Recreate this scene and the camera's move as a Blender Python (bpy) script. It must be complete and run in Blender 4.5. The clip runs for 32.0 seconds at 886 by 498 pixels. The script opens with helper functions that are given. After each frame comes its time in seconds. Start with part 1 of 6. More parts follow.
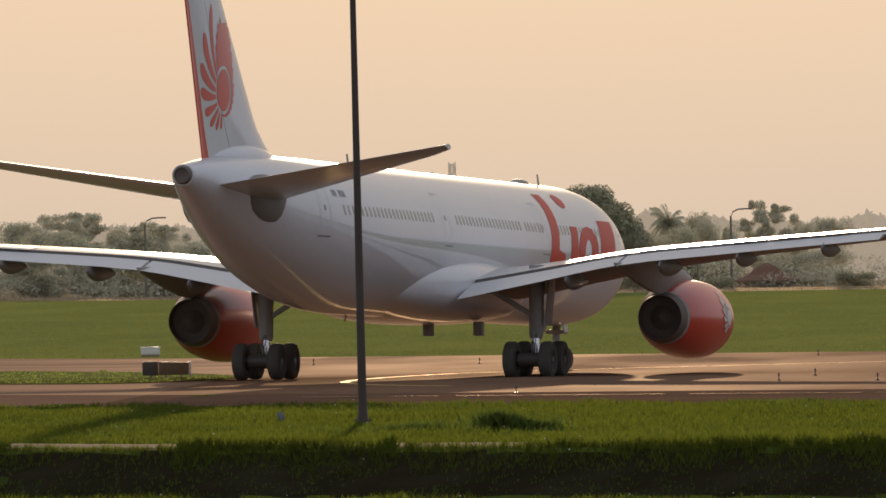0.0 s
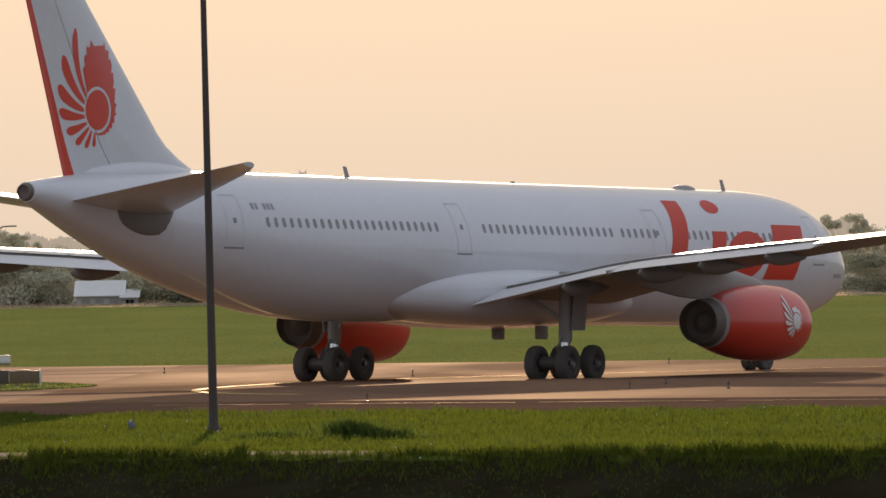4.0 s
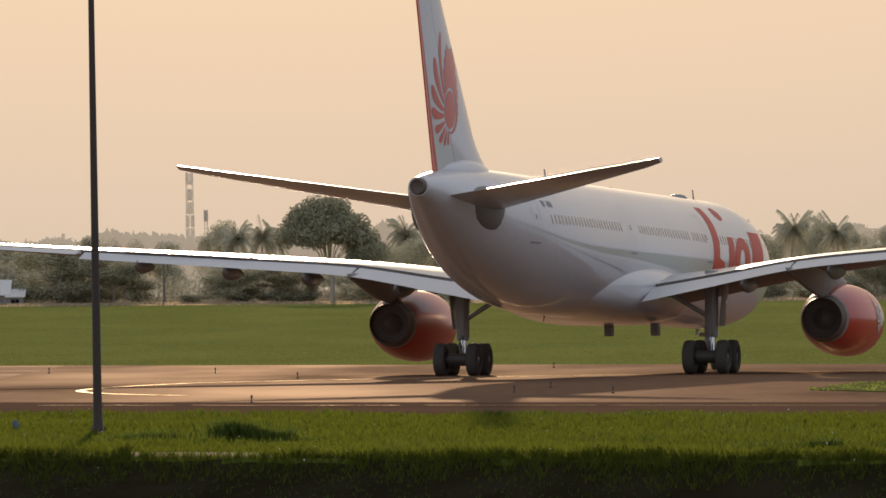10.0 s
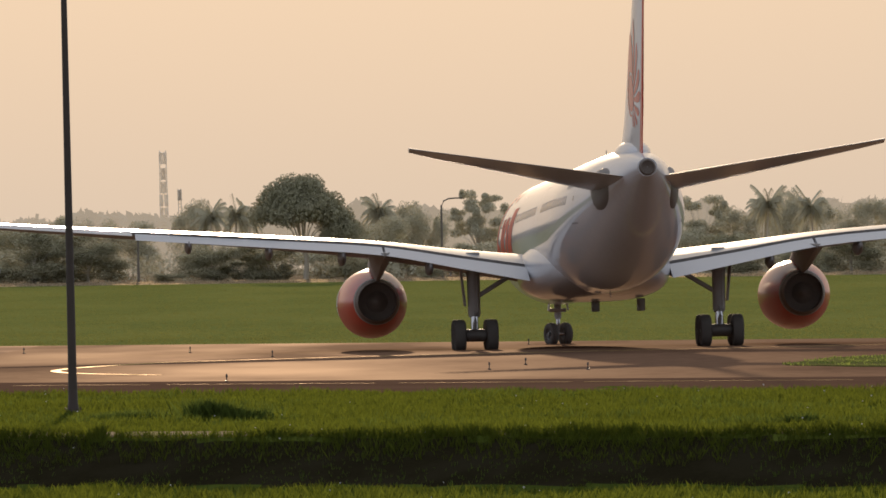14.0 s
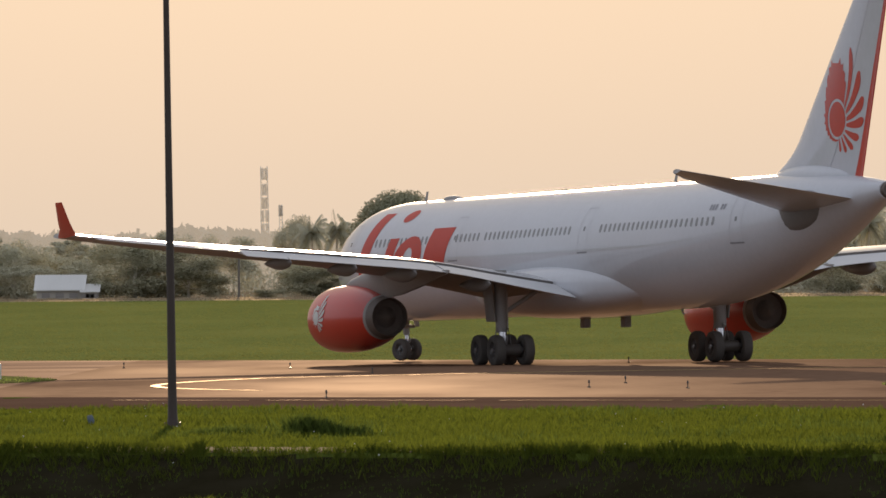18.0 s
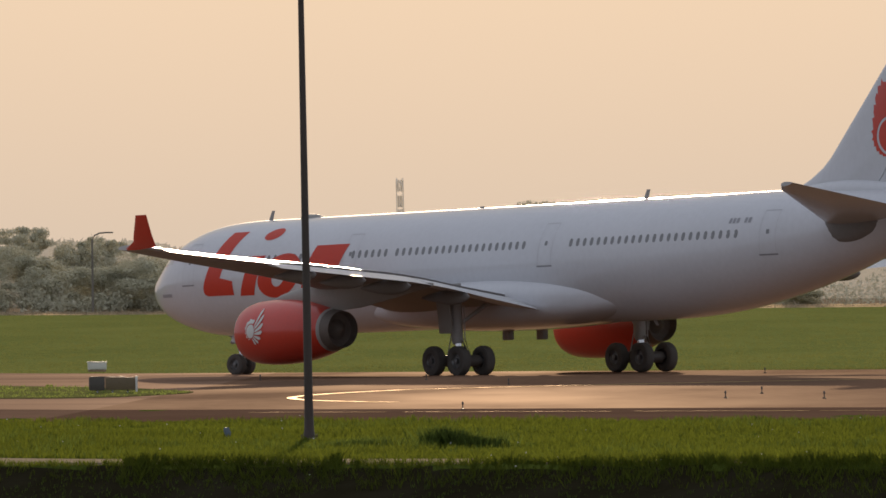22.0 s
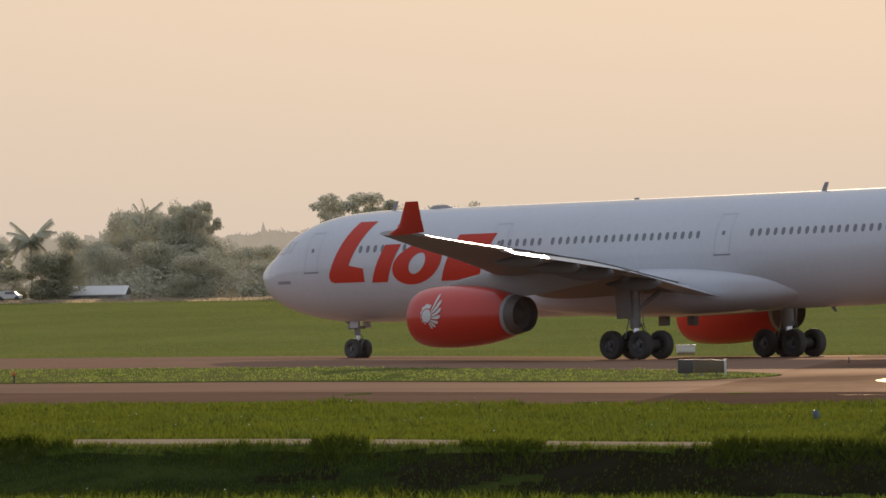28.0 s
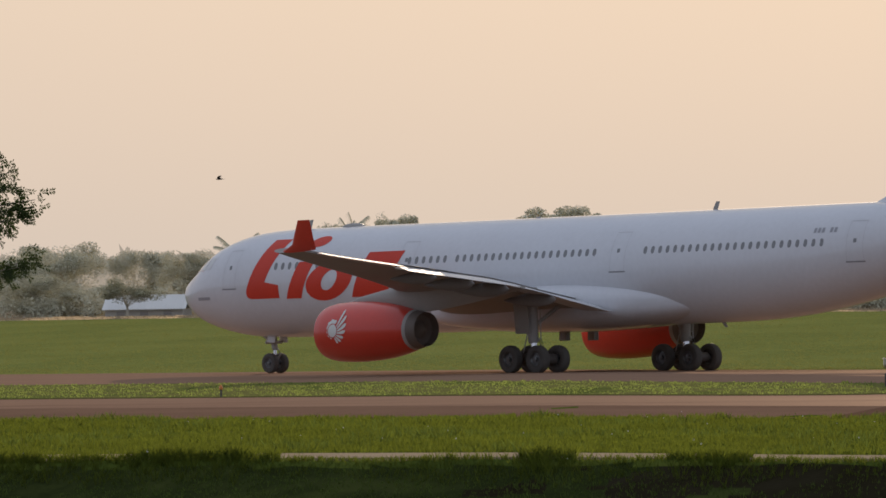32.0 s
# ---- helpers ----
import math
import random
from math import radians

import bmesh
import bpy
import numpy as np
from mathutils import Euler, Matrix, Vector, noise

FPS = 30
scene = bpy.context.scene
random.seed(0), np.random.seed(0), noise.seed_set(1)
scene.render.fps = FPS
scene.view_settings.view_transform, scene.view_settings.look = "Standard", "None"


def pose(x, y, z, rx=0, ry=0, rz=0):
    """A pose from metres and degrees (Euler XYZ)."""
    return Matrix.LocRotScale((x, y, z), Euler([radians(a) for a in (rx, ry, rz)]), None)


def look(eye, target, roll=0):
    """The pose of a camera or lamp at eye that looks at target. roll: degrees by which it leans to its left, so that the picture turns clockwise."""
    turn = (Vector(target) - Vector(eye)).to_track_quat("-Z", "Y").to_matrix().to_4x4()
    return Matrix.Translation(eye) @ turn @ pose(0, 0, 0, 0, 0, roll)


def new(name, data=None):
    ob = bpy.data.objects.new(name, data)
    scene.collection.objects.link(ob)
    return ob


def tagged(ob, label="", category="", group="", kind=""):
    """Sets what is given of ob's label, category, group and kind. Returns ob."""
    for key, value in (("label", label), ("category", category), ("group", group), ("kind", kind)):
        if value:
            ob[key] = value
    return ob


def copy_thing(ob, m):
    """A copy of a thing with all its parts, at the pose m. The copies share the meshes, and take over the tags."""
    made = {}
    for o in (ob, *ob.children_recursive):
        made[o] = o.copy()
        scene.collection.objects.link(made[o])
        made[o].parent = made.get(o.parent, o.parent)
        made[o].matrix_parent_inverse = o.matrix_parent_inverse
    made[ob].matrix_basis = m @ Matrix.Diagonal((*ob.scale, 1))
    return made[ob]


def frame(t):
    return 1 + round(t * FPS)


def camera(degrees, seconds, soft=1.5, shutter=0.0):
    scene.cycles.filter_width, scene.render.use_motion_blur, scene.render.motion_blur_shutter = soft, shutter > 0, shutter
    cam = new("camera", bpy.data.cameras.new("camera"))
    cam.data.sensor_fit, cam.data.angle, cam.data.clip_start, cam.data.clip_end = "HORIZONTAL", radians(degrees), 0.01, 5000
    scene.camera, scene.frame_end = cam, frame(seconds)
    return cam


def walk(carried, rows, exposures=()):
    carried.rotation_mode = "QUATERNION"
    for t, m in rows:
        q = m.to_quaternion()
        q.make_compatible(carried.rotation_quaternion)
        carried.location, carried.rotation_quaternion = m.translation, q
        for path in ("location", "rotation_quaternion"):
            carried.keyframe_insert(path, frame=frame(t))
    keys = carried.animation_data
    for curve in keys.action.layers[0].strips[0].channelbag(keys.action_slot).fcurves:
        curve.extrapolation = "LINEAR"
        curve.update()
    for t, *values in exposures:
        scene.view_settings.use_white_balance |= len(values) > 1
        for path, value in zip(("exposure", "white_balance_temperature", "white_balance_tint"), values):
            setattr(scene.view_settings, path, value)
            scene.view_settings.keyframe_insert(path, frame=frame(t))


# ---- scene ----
# the camera stays at one place and pans by hand; seconds, pan, tilt and lean in degrees
EYE = (0.0, 0.0, 3.788)
PANS = [
    (0, -1.5296, 0.1606, -0.971), (0.5, -1.4866, 0.1728, -0.981), (1, -1.4647, 0.1852, -1.019), (1.5, -1.3864, 0.1806, -1.028),
    (2, -1.2797, 0.1802, -1.075), (2.5, -1.1362, 0.1787, -1.146), (3, -1.0225, 0.1744, -1.097), (3.5, -0.8758, 0.1809, -1.031),
    (5.5, -0.3867, 0.2095, -0.942), (6, -0.2650, 0.1700, -0.942), (6.5, -0.1647, 0.1286, -0.932), (7, -0.1316, 0.1226, -0.937),
    (7.5, -0.0711, 0.1804, -0.807), (8, 0.0005, 0.2168, -0.518), (8.5, -0.0109, 0.2189, -0.214), (9, -0.0458, 0.2141, -0.313),
    (9.5, -0.1357, 0.2032, -0.420), (10, -0.1308, 0.1990, -0.500), (10.5, -0.0986, 0.1636, -0.473), (11, -0.0655, 0.1299, -0.582),
    (11.5, -0.0528, 0.1161, -0.603), (12, -0.0213, 0.0976, -0.589), (12.5, 0.0071, 0.0908, -0.649), (13, 0.0226, 0.0826, -0.814),
    (13.5, 0.0292, 0.0693, -0.857), (14, 0.0054, 0.0777, -0.901), (14.5, -0.0350, 0.0489, -1.018), (16.5, -0.2355, 0.1016, -0.793),
    (17, -0.2797, 0.1310, -0.643), (17.5, -0.4148, 0.1607, -0.581), (18, -0.5279, 0.1755, -0.497), (18.5, -0.5852, 0.1818, -0.581),
    (19, -0.6188, 0.1849, -0.663), (19.5, -0.6140, 0.1930, -0.719), (20, -0.5763, 0.2435, -0.800), (20.5, -0.6172, 0.2909, -0.818),
    (21, -0.8854, 0.2870, -0.785), (21.5, -1.1027, 0.2562, -0.810), (22, -1.2485, 0.2433, -0.693), (22.5, -1.2810, 0.2355, -0.675),
    (23, -1.3223, 0.2217, -0.733), (23.5, -1.4308, 0.2151, -0.752), (24, -1.6742, 0.1988, -0.818), (24.5, -2.0358, 0.1985, -0.913),
    (25, -2.3941, 0.1948, -0.945), (25.5, -2.7236, 0.2130, -1.010), (26, -3.0931, 0.2410, -1.065), (26.5, -3.4229, 0.2397, -1.009),
    (28.5, -4.6819, 0.1908, -0.882), (29, -4.9763, 0.2202, -0.889), (29.5, -5.2307, 0.2085, -0.968), (30, -5.4319, 0.2092, -0.899),
    (30.5, -5.4497, 0.2254, -0.845), (31, -5.4506, 0.2837, -0.894), (31.5, -5.5204, 0.3066, -0.960), (32, -5.4679, 0.2855, -0.972),
]
cam = camera(4.7014, 32.0, soft=1.6)
walk(cam, [(t, pose(*EYE, 90 + tilt, 0, -pan) @ pose(0, 0, 0, 0, 0, lean)) for t, pan, tilt, lean in PANS],
     exposures=[(0, 0.02, 6400, 12), (1.5, 0.08, 6350, 12), (3, 0.22, 6300, 12), (6.5, 0.22, 6350, 12), (9, 0.08, 6400, 12), (13, 0.02, 6400, 12), (17, 0.2, 6350, 12), (21, 0.02, 6300, 12), (26, 0.02, 6200, 12), (29, 0.08, 6030, 11), (32, 0.08, 5940, 12)])

# ---- light: a low, hazy evening sun ahead of the camera ----
SUN_UP, SUN_SIDE = 7.0, -1.05
world = bpy.data.worlds.new("sky")
scene.world = world
world.use_nodes = True
wn = world.node_tree
sky = wn.nodes.new("ShaderNodeTexSky")
sky.sky_type, sky.sun_disc = "NISHITA", False
sky.sun_elevation, sky.sun_rotation = radians(SUN_UP), radians(SUN_SIDE)
sky.altitude, sky.air_density, sky.dust_density, sky.ozone_density = 0, 1.0, 3.0, 1.0
# humid haze whitens the sky: warm where it is bright towards the sun, cool grey away from it
glow = wn.nodes.new("ShaderNodeRGBToBW")
reach = wn.nodes.new("ShaderNodeMapRange")
reach.inputs[1].default_value, reach.inputs[2].default_value = 1.5, 12.5
veil_color = wn.nodes.new("ShaderNodeMix")
veil_color.data_type = "RGBA"
veil_color.inputs[6].default_value, veil_color.inputs[7].default_value = (4.72, 4.97, 5.45, 1), (5.6, 4.86, 4.05, 1)
haze = wn.nodes.new("ShaderNodeMix")
haze.data_type, haze.blend_type = "RGBA", "MIX"
haze.inputs[0].default_value = 0.95
wn.links.new(sky.outputs[0], glow.inputs[0])
wn.links.new(glow.outputs[0], reach.inputs[0])
wn.links.new(reach.outputs[0], veil_color.inputs[0])
wn.links.new(sky.outputs[0], haze.inputs[6])
wn.links.new(veil_color.outputs[2], haze.inputs[7])
wn.links.new(haze.outputs[2], wn.nodes["Background"].inputs[0])
wn.nodes["Background"].inputs[1].default_value = 0.1
sun = new("sun", bpy.data.lights.new("sun", "SUN"))
sun.data.energy, sun.data.angle, sun.data.color = 4.9, radians(0.6), (1.0, 0.75, 0.49)
a, e = radians(SUN_SIDE), radians(SUN_UP)
sun.matrix_basis = look((0, 0, 60), Vector((0, 0, 60)) - Vector((math.sin(a) * math.cos(e), math.cos(a) * math.cos(e), math.sin(e))))

# ---- materials ----
def material(name, color, rough=0.6, metal=0.0, vary=0.12, scale=1.0, bump=0.0, bump_scale=None, second=None, stretch=(1, 1, 1), coat=0.0, through_light=0.0, random_tint=0.0, gloss=0.5, shine=0.0, gaps=0.0):
    """A painted or natural surface: two scales of noise in colour and roughness, fine relief, optional translucency."""
    m = bpy.data.materials.new(name)
    m.use_nodes = True
    nt, L = m.node_tree, m.node_tree.links
    b = nt.nodes["Principled BSDF"]
    tc = nt.nodes.new("ShaderNodeTexCoord")
    mp = nt.nodes.new("ShaderNodeMapping")
    mp.inputs["Scale"].default_value = stretch
    L.new(tc.outputs["Object"], mp.inputs[0])
    big, small = nt.nodes.new("ShaderNodeTexNoise"), nt.nodes.new("ShaderNodeTexNoise")
    big.inputs["Scale"].default_value, big.inputs["Detail"].default_value = 0.35 * scale, 5
    small.inputs["Scale"].default_value, small.inputs["Detail"].default_value = 6 * scale, 6
    for n in (big, small):
        L.new(mp.outputs[0], n.inputs["Vector"])
    dark = tuple(c * (1 - 2.2 * vary) for c in color) + (1,)
    light = tuple(min(1, c * (1 + 1.2 * vary)) for c in color) + (1,)
    ramp = nt.nodes.new("ShaderNodeMix")
    ramp.data_type = "RGBA"
    ramp.inputs[6].default_value, ramp.inputs[7].default_value = dark, light
    add = nt.nodes.new("ShaderNodeMath")
    add.operation = "ADD"
    half = nt.nodes.new("ShaderNodeMath")
    half.operation, half.inputs[1].default_value = "MULTIPLY", 0.5
    L.new(big.outputs["Fac"], add.inputs[0])
    L.new(small.outputs["Fac"], add.inputs[1])
    L.new(add.outputs[0], half.inputs[0])
    L.new(half.outputs[0], ramp.inputs[0])
    out = ramp.outputs[2]
    if second:
        mix = nt.nodes.new("ShaderNodeMix")
        mix.data_type = "RGBA"
        mix.inputs[7].default_value = (*second, 1)
        cr = nt.nodes.new("ShaderNodeValToRGB")
        cr.color_ramp.elements[0].position, cr.color_ramp.elements[1].position = 0.48, 0.66
        L.new(big.outputs["Fac"], cr.inputs[0])
        L.new(cr.outputs[0], mix.inputs[0])
        L.new(out, mix.inputs[6])
        out = mix.outputs[2]
    if random_tint:
        info = nt.nodes.new("ShaderNodeNewGeometry")
        hs = nt.nodes.new("ShaderNodeHueSaturation")
        rng = nt.nodes.new("ShaderNodeMapRange")
        rng.inputs[3].default_value, rng.inputs[4].default_value = 1 - random_tint, 1 + random_tint
        L.new(info.outputs["Random Per Island"], rng.inputs[0])
        L.new(rng.outputs[0], hs.inputs["Value"])
        L.new(out, hs.inputs["Color"])
        out = hs.outputs[0]
    L.new(out, b.inputs["Base Color"])
    rr = nt.nodes.new("ShaderNodeMapRange")
    rr.inputs[3].default_value, rr.inputs[4].default_value = max(0.03, rough - min(0.08, vary * 0.5)), min(1, rough + min(0.08, vary * 0.5))
    L.new(small.outputs["Fac"], rr.inputs[0])
    L.new(rr.outputs[0], b.inputs["Roughness"])
    b.inputs["Metallic"].default_value = metal
    b.inputs["Specular IOR Level"].default_value = gloss
    b.inputs["Coat Weight"].default_value = coat
    if bump:
        bn = nt.nodes.new("ShaderNodeTexNoise")
        bn.inputs["Scale"].default_value, bn.inputs["Detail"].default_value = bump_scale or 20 * scale, 4
        L.new(mp.outputs[0], bn.inputs["Vector"])
        bp = nt.nodes.new("ShaderNodeBump")
        bp.inputs["Strength"].default_value, bp.inputs["Distance"].default_value = bump, 0.05
        L.new(bn.outputs["Fac"], bp.inputs["Height"])
        L.new(bp.outputs[0], b.inputs["Normal"])
    if shine:
        # worn, polished streaks among the rough surface
        gl, ms = nt.nodes.new("ShaderNodeBsdfGlossy"), nt.nodes.new("ShaderNodeMixShader")
        gl.inputs["Color"].default_value, gl.inputs["Roughness"].default_value = (0.9, 0.72, 0.58, 1), 0.53
        sr = nt.nodes.new("ShaderNodeMapRange")
        sr.inputs[1].default_value, sr.inputs[2].default_value, sr.inputs[3].default_value, sr.inputs[4].default_value = 0.35, 0.7, shine * 0.3, shine * 1.6
        L.new(big.outputs["Fac"], sr.inputs[0])
        L.new(sr.outputs[0], ms.inputs[0])
        L.new(b.outputs[0], ms.inputs[1])
        L.new(gl.outputs[0], ms.inputs[2])
        L.new(ms.outputs[0], nt.nodes["Material Output"].inputs[0])
    if through_light:
        tr = nt.nodes.new("ShaderNodeBsdfTranslucent")
        ms = nt.nodes.new("ShaderNodeMixShader")
        ms.inputs[0].default_value = through_light
        L.new(out, tr.inputs["Color"])
        L.new(b.outputs[0], ms.inputs[1])
        L.new(tr.outputs[0], ms.inputs[2])
        L.new(ms.outputs[0], nt.nodes["Material Output"].inputs[0])
    if gaps:
        # part-transparent mix that fades far leaves and masts as haze would
        clear, ms2 = nt.nodes.new("ShaderNodeBsdfTransparent"), nt.nodes.new("ShaderNodeMixShader")
        ms2.inputs[0].default_value = gaps
        L.new(ms.outputs[0], ms2.inputs[1])
        L.new(clear.outputs[0], ms2.inputs[2])
        L.new(ms2.outputs[0], nt.nodes["Material Output"].inputs[0])
    return m


M_WHITE = material("white_aircraft_paint", (0.63, 0.64, 0.68), 0.5, vary=0.075, scale=0.9, stretch=(0.7, 1, 0.6), coat=0.7, gloss=0.3)
M_WHITE.node_tree.nodes["Principled BSDF"].inputs["Coat IOR"].default_value = 1.55
M_WHITE.node_tree.nodes["Principled BSDF"].inputs["Coat Roughness"].default_value = 0.07
M_BELLY = material("fairing_paint", (0.62, 0.62, 0.64), 0.38, vary=0.07, scale=0.8)
M_RED = material("red_aircraft_paint", (0.6, 0.04, 0.018), 0.42, vary=0.1, coat=0.65, gloss=0.3)
M_RED.node_tree.nodes["Principled BSDF"].inputs["Coat Roughness"].default_value = 0.18
M_TITLE = material("red_title_film", (0.6, 0.045, 0.02), 0.45, vary=0.08, gloss=0.3)
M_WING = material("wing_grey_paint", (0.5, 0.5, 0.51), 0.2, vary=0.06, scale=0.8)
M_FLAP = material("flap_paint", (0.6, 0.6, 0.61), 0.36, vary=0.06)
M_UNDER = material("fairing_grey_and_wing_shade", (0.33, 0.31, 0.29), 0.6, vary=0.1)
M_DARKGREY = material("dark_grey_and_gap_shade", (0.19, 0.175, 0.165), 0.5, vary=0.12)
M_DRYBLADES = material("dry_grass_blades", (0.5, 0.41, 0.28), 0.8, vary=0.2, through_light=0.6, random_tint=0.25, gloss=0.0)
# Nozzle, engine inside and tyre tones are raised slightly to imitate haze.
M_NOZZLE = material("heat_stained_nozzle", (0.17, 0.14, 0.12), 0.6, 0.2, vary=0.2)
M_BLACK = material("soot_inside", (0.17, 0.14, 0.12), 0.8, vary=0.2)
M_BARE = material("bare_metal", (0.6, 0.6, 0.61), 0.25, 0.9, vary=0.08)
M_GEAR = material("gear_strut_paint", (0.4, 0.385, 0.37), 0.6, 0.0, vary=0.2, scale=4)
M_OLEO = material("polished_piston", (0.7, 0.7, 0.72), 0.15, 1.0, vary=0.05)
M_TYRE = material("tyre_rubber", (0.1, 0.09, 0.08), 0.85, vary=0.25, scale=4, bump=0.1)
M_HUB = material("wheel_hub", (0.2, 0.2, 0.2), 0.4, 0.6, vary=0.2, scale=4)
M_GLASS = material("cabin_window_pane", (0.17, 0.17, 0.18), 0.1, vary=0.1, gloss=0.9)
# The pale base colour paints in the sky's reflection on the panes.
M_COCKPIT = material("cockpit_glass_painted_sky", (0.62, 0.62, 0.62), 0.05, vary=0.05)
M_SEAM = material("door_seam", (0.42, 0.42, 0.45), 0.5, vary=0.1)
M_SILL = material("door_sill_grey", (0.25, 0.25, 0.27), 0.5, vary=0.1)
M_JAMB = material("door_jamb_seam", (0.5, 0.5, 0.53), 0.5, vary=0.1)
M_REG = material("marking_paint_grey", (0.3, 0.3, 0.33), 0.5, vary=0.05)
M_ASPHALT = material("asphalt", (0.24, 0.14, 0.088), 0.7, vary=0.35, scale=0.25, bump=0.25, bump_scale=18, second=(0.135, 0.082, 0.054), stretch=(1, 0.2, 1), gloss=0.0, shine=0.0165)
M_PALE_ASPHALT = material("paler_asphalt", (0.315, 0.196, 0.131), 0.75, vary=0.3, scale=0.25, bump=0.25, bump_scale=18, second=(0.23, 0.143, 0.096), stretch=(0.3, 1, 1), gloss=0.0, shine=0.0165)
M_SHOULDER = material("dusty_shoulder", (0.16, 0.094, 0.062), 0.85, vary=0.25, scale=0.3, bump=0.3, second=(0.15, 0.09, 0.06), gloss=0.0)
M_PALE_SHOULDER = material("paler_shoulder", (0.225, 0.138, 0.092), 0.85, vary=0.25, scale=0.3, bump=0.3, gloss=0.0)
M_LINE = material("yellow_line_paint", (0.7, 0.5, 0.16), 0.4, vary=0.2, scale=2, gloss=0.0, shine=0.16)
M_SOIL = material("grassy_soil", (0.075, 0.1, 0.018), 0.95, vary=0.3, scale=0.5, bump=0.6, bump_scale=8, second=(0.1, 0.12, 0.022), gloss=0.0)
M_FIELD = material("far_meadow", (0.19, 0.217, 0.061), 0.95, vary=0.22, scale=0.25, bump=0.4, bump_scale=2, second=(0.2, 0.214, 0.061), stretch=(1, 0.15, 1), gloss=0.0)
M_TURF = material("thin_turf", (0.19, 0.185, 0.06), 0.95, vary=0.3, scale=0.6, bump=0.5, bump_scale=8, second=(0.1, 0.12, 0.03), stretch=(1, 0.3, 1), gloss=0.0)
# Bare bank earth and soil, with the bank's shade put into both colours.
M_SHADE_EARTH = material("shade_dark_earth", (0.027, 0.023, 0.012), 0.95, vary=0.35, scale=1.5, bump=0.7, bump_scale=6, second=(0.028, 0.024, 0.014), gloss=0.0)
M_SHADE_BANK = material("shade_dark_bank_soil", (0.034, 0.044, 0.013), 0.95, vary=0.35, scale=1.2, bump=0.7, bump_scale=6, second=(0.05, 0.06, 0.016), gloss=0.0)
M_DRY = material("dry_grass_verge", (0.27, 0.205, 0.13), 0.95, vary=0.25, scale=0.4, bump=0.4, gloss=0.0)
M_GRASS = material("grass_blades", (0.108, 0.134, 0.016), 0.6, vary=0.3, scale=0.3, through_light=0.65, random_tint=0.2, gloss=0.12)
M_WEED = material("weed_and_bank_shade", (0.105, 0.145, 0.028), 0.7, vary=0.3, through_light=0.5, random_tint=0.35, gloss=0.12)
# Far leaves and palm fronds are paled, haze painted into their colour.
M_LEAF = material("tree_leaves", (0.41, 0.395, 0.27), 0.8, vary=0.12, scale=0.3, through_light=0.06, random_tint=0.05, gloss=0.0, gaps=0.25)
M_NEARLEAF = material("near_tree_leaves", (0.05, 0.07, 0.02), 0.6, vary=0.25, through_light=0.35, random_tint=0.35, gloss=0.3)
# Meadow blades are paler than near grass, haze put into the colour.
M_MEADOW = material("haze_pale_meadow_grass", (0.225, 0.238, 0.07), 0.8, vary=0.15, scale=0.1, through_light=0.3, random_tint=0.05, gloss=0.0)
# Palest leaves, for the trees further back: more haze in the colour.
M_HAZE_LEAF = material("haze_pale_leaves", (0.56, 0.54, 0.405), 0.8, vary=0.05, scale=0.3, through_light=0.04, random_tint=0.03, gloss=0.0, gaps=0.35)
M_ISLE = material("trodden_yellow_grass", (0.2, 0.25, 0.064), 0.7, vary=0.25, scale=0.4, through_light=0.6, random_tint=0.14, gloss=0.0)
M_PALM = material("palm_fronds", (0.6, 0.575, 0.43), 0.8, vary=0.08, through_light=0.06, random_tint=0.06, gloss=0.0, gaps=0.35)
M_BARK = material("bark", (0.2, 0.165, 0.125), 0.9, vary=0.3, scale=3, bump=0.5)
# Far trunks are paled too, to imitate haze.
M_HAZE_BARK = material("haze_pale_bark", (0.6, 0.55, 0.44), 0.9, vary=0.2, scale=3)
M_CONC = material("concrete", (0.34, 0.25, 0.165), 0.85, vary=0.18, scale=2, bump=0.2, gloss=0.1)
M_STEEL = material("painted_pole_steel", (0.07, 0.05, 0.042), 0.5, 0.2, vary=0.2, scale=3)
M_LAMP = material("weathered_lamp_steel", (0.2, 0.18, 0.15), 0.6, 0.2, vary=0.15, scale=3)
M_GALV = material("galvanised_steel", (0.42, 0.42, 0.42), 0.45, 0.6, vary=0.15, scale=3)
M_PATH = material("path_concrete", (0.4, 0.305, 0.2), 0.85, vary=0.2, scale=2, bump=0.2, gloss=0.0)
# Far masts are pale and half transparent, standing in for haze.
M_MAST = material("haze_pale_mast", (0.9, 0.86, 0.78), 0.7, vary=0.05, through_light=0.3, gaps=0.5)
M_ROOF = material("white_metal_roof", (0.72, 0.71, 0.68), 0.4, vary=0.1)
M_TILE = material("clay_tile_roof", (0.2, 0.1, 0.06), 0.8, vary=0.2, scale=3)
M_WALL = material("plaster_wall", (0.5, 0.47, 0.42), 0.85, vary=0.12)
M_SIGN = material("sign_face_dark", (0.09, 0.078, 0.068), 0.5, vary=0.15)
M_SIGNW = material("sign_white", (0.7, 0.69, 0.66), 0.5, vary=0.06)
M_AMBER = material("amber_plastic", (0.6, 0.2, 0.03), 0.3, vary=0.1)
M_BIRD = material("bird_feathers", (0.03, 0.03, 0.032), 0.7, vary=0.2, scale=20)


# emission on the far woods stands in for haze; they are no light source
M_WOODS = material("woods_haze_glow", (0.14, 0.13, 0.1), 0.9, vary=0.1, scale=0.05, through_light=0.0, gloss=0.0)
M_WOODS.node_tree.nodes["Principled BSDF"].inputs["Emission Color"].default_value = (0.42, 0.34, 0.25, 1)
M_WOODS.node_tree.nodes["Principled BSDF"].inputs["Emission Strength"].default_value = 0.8
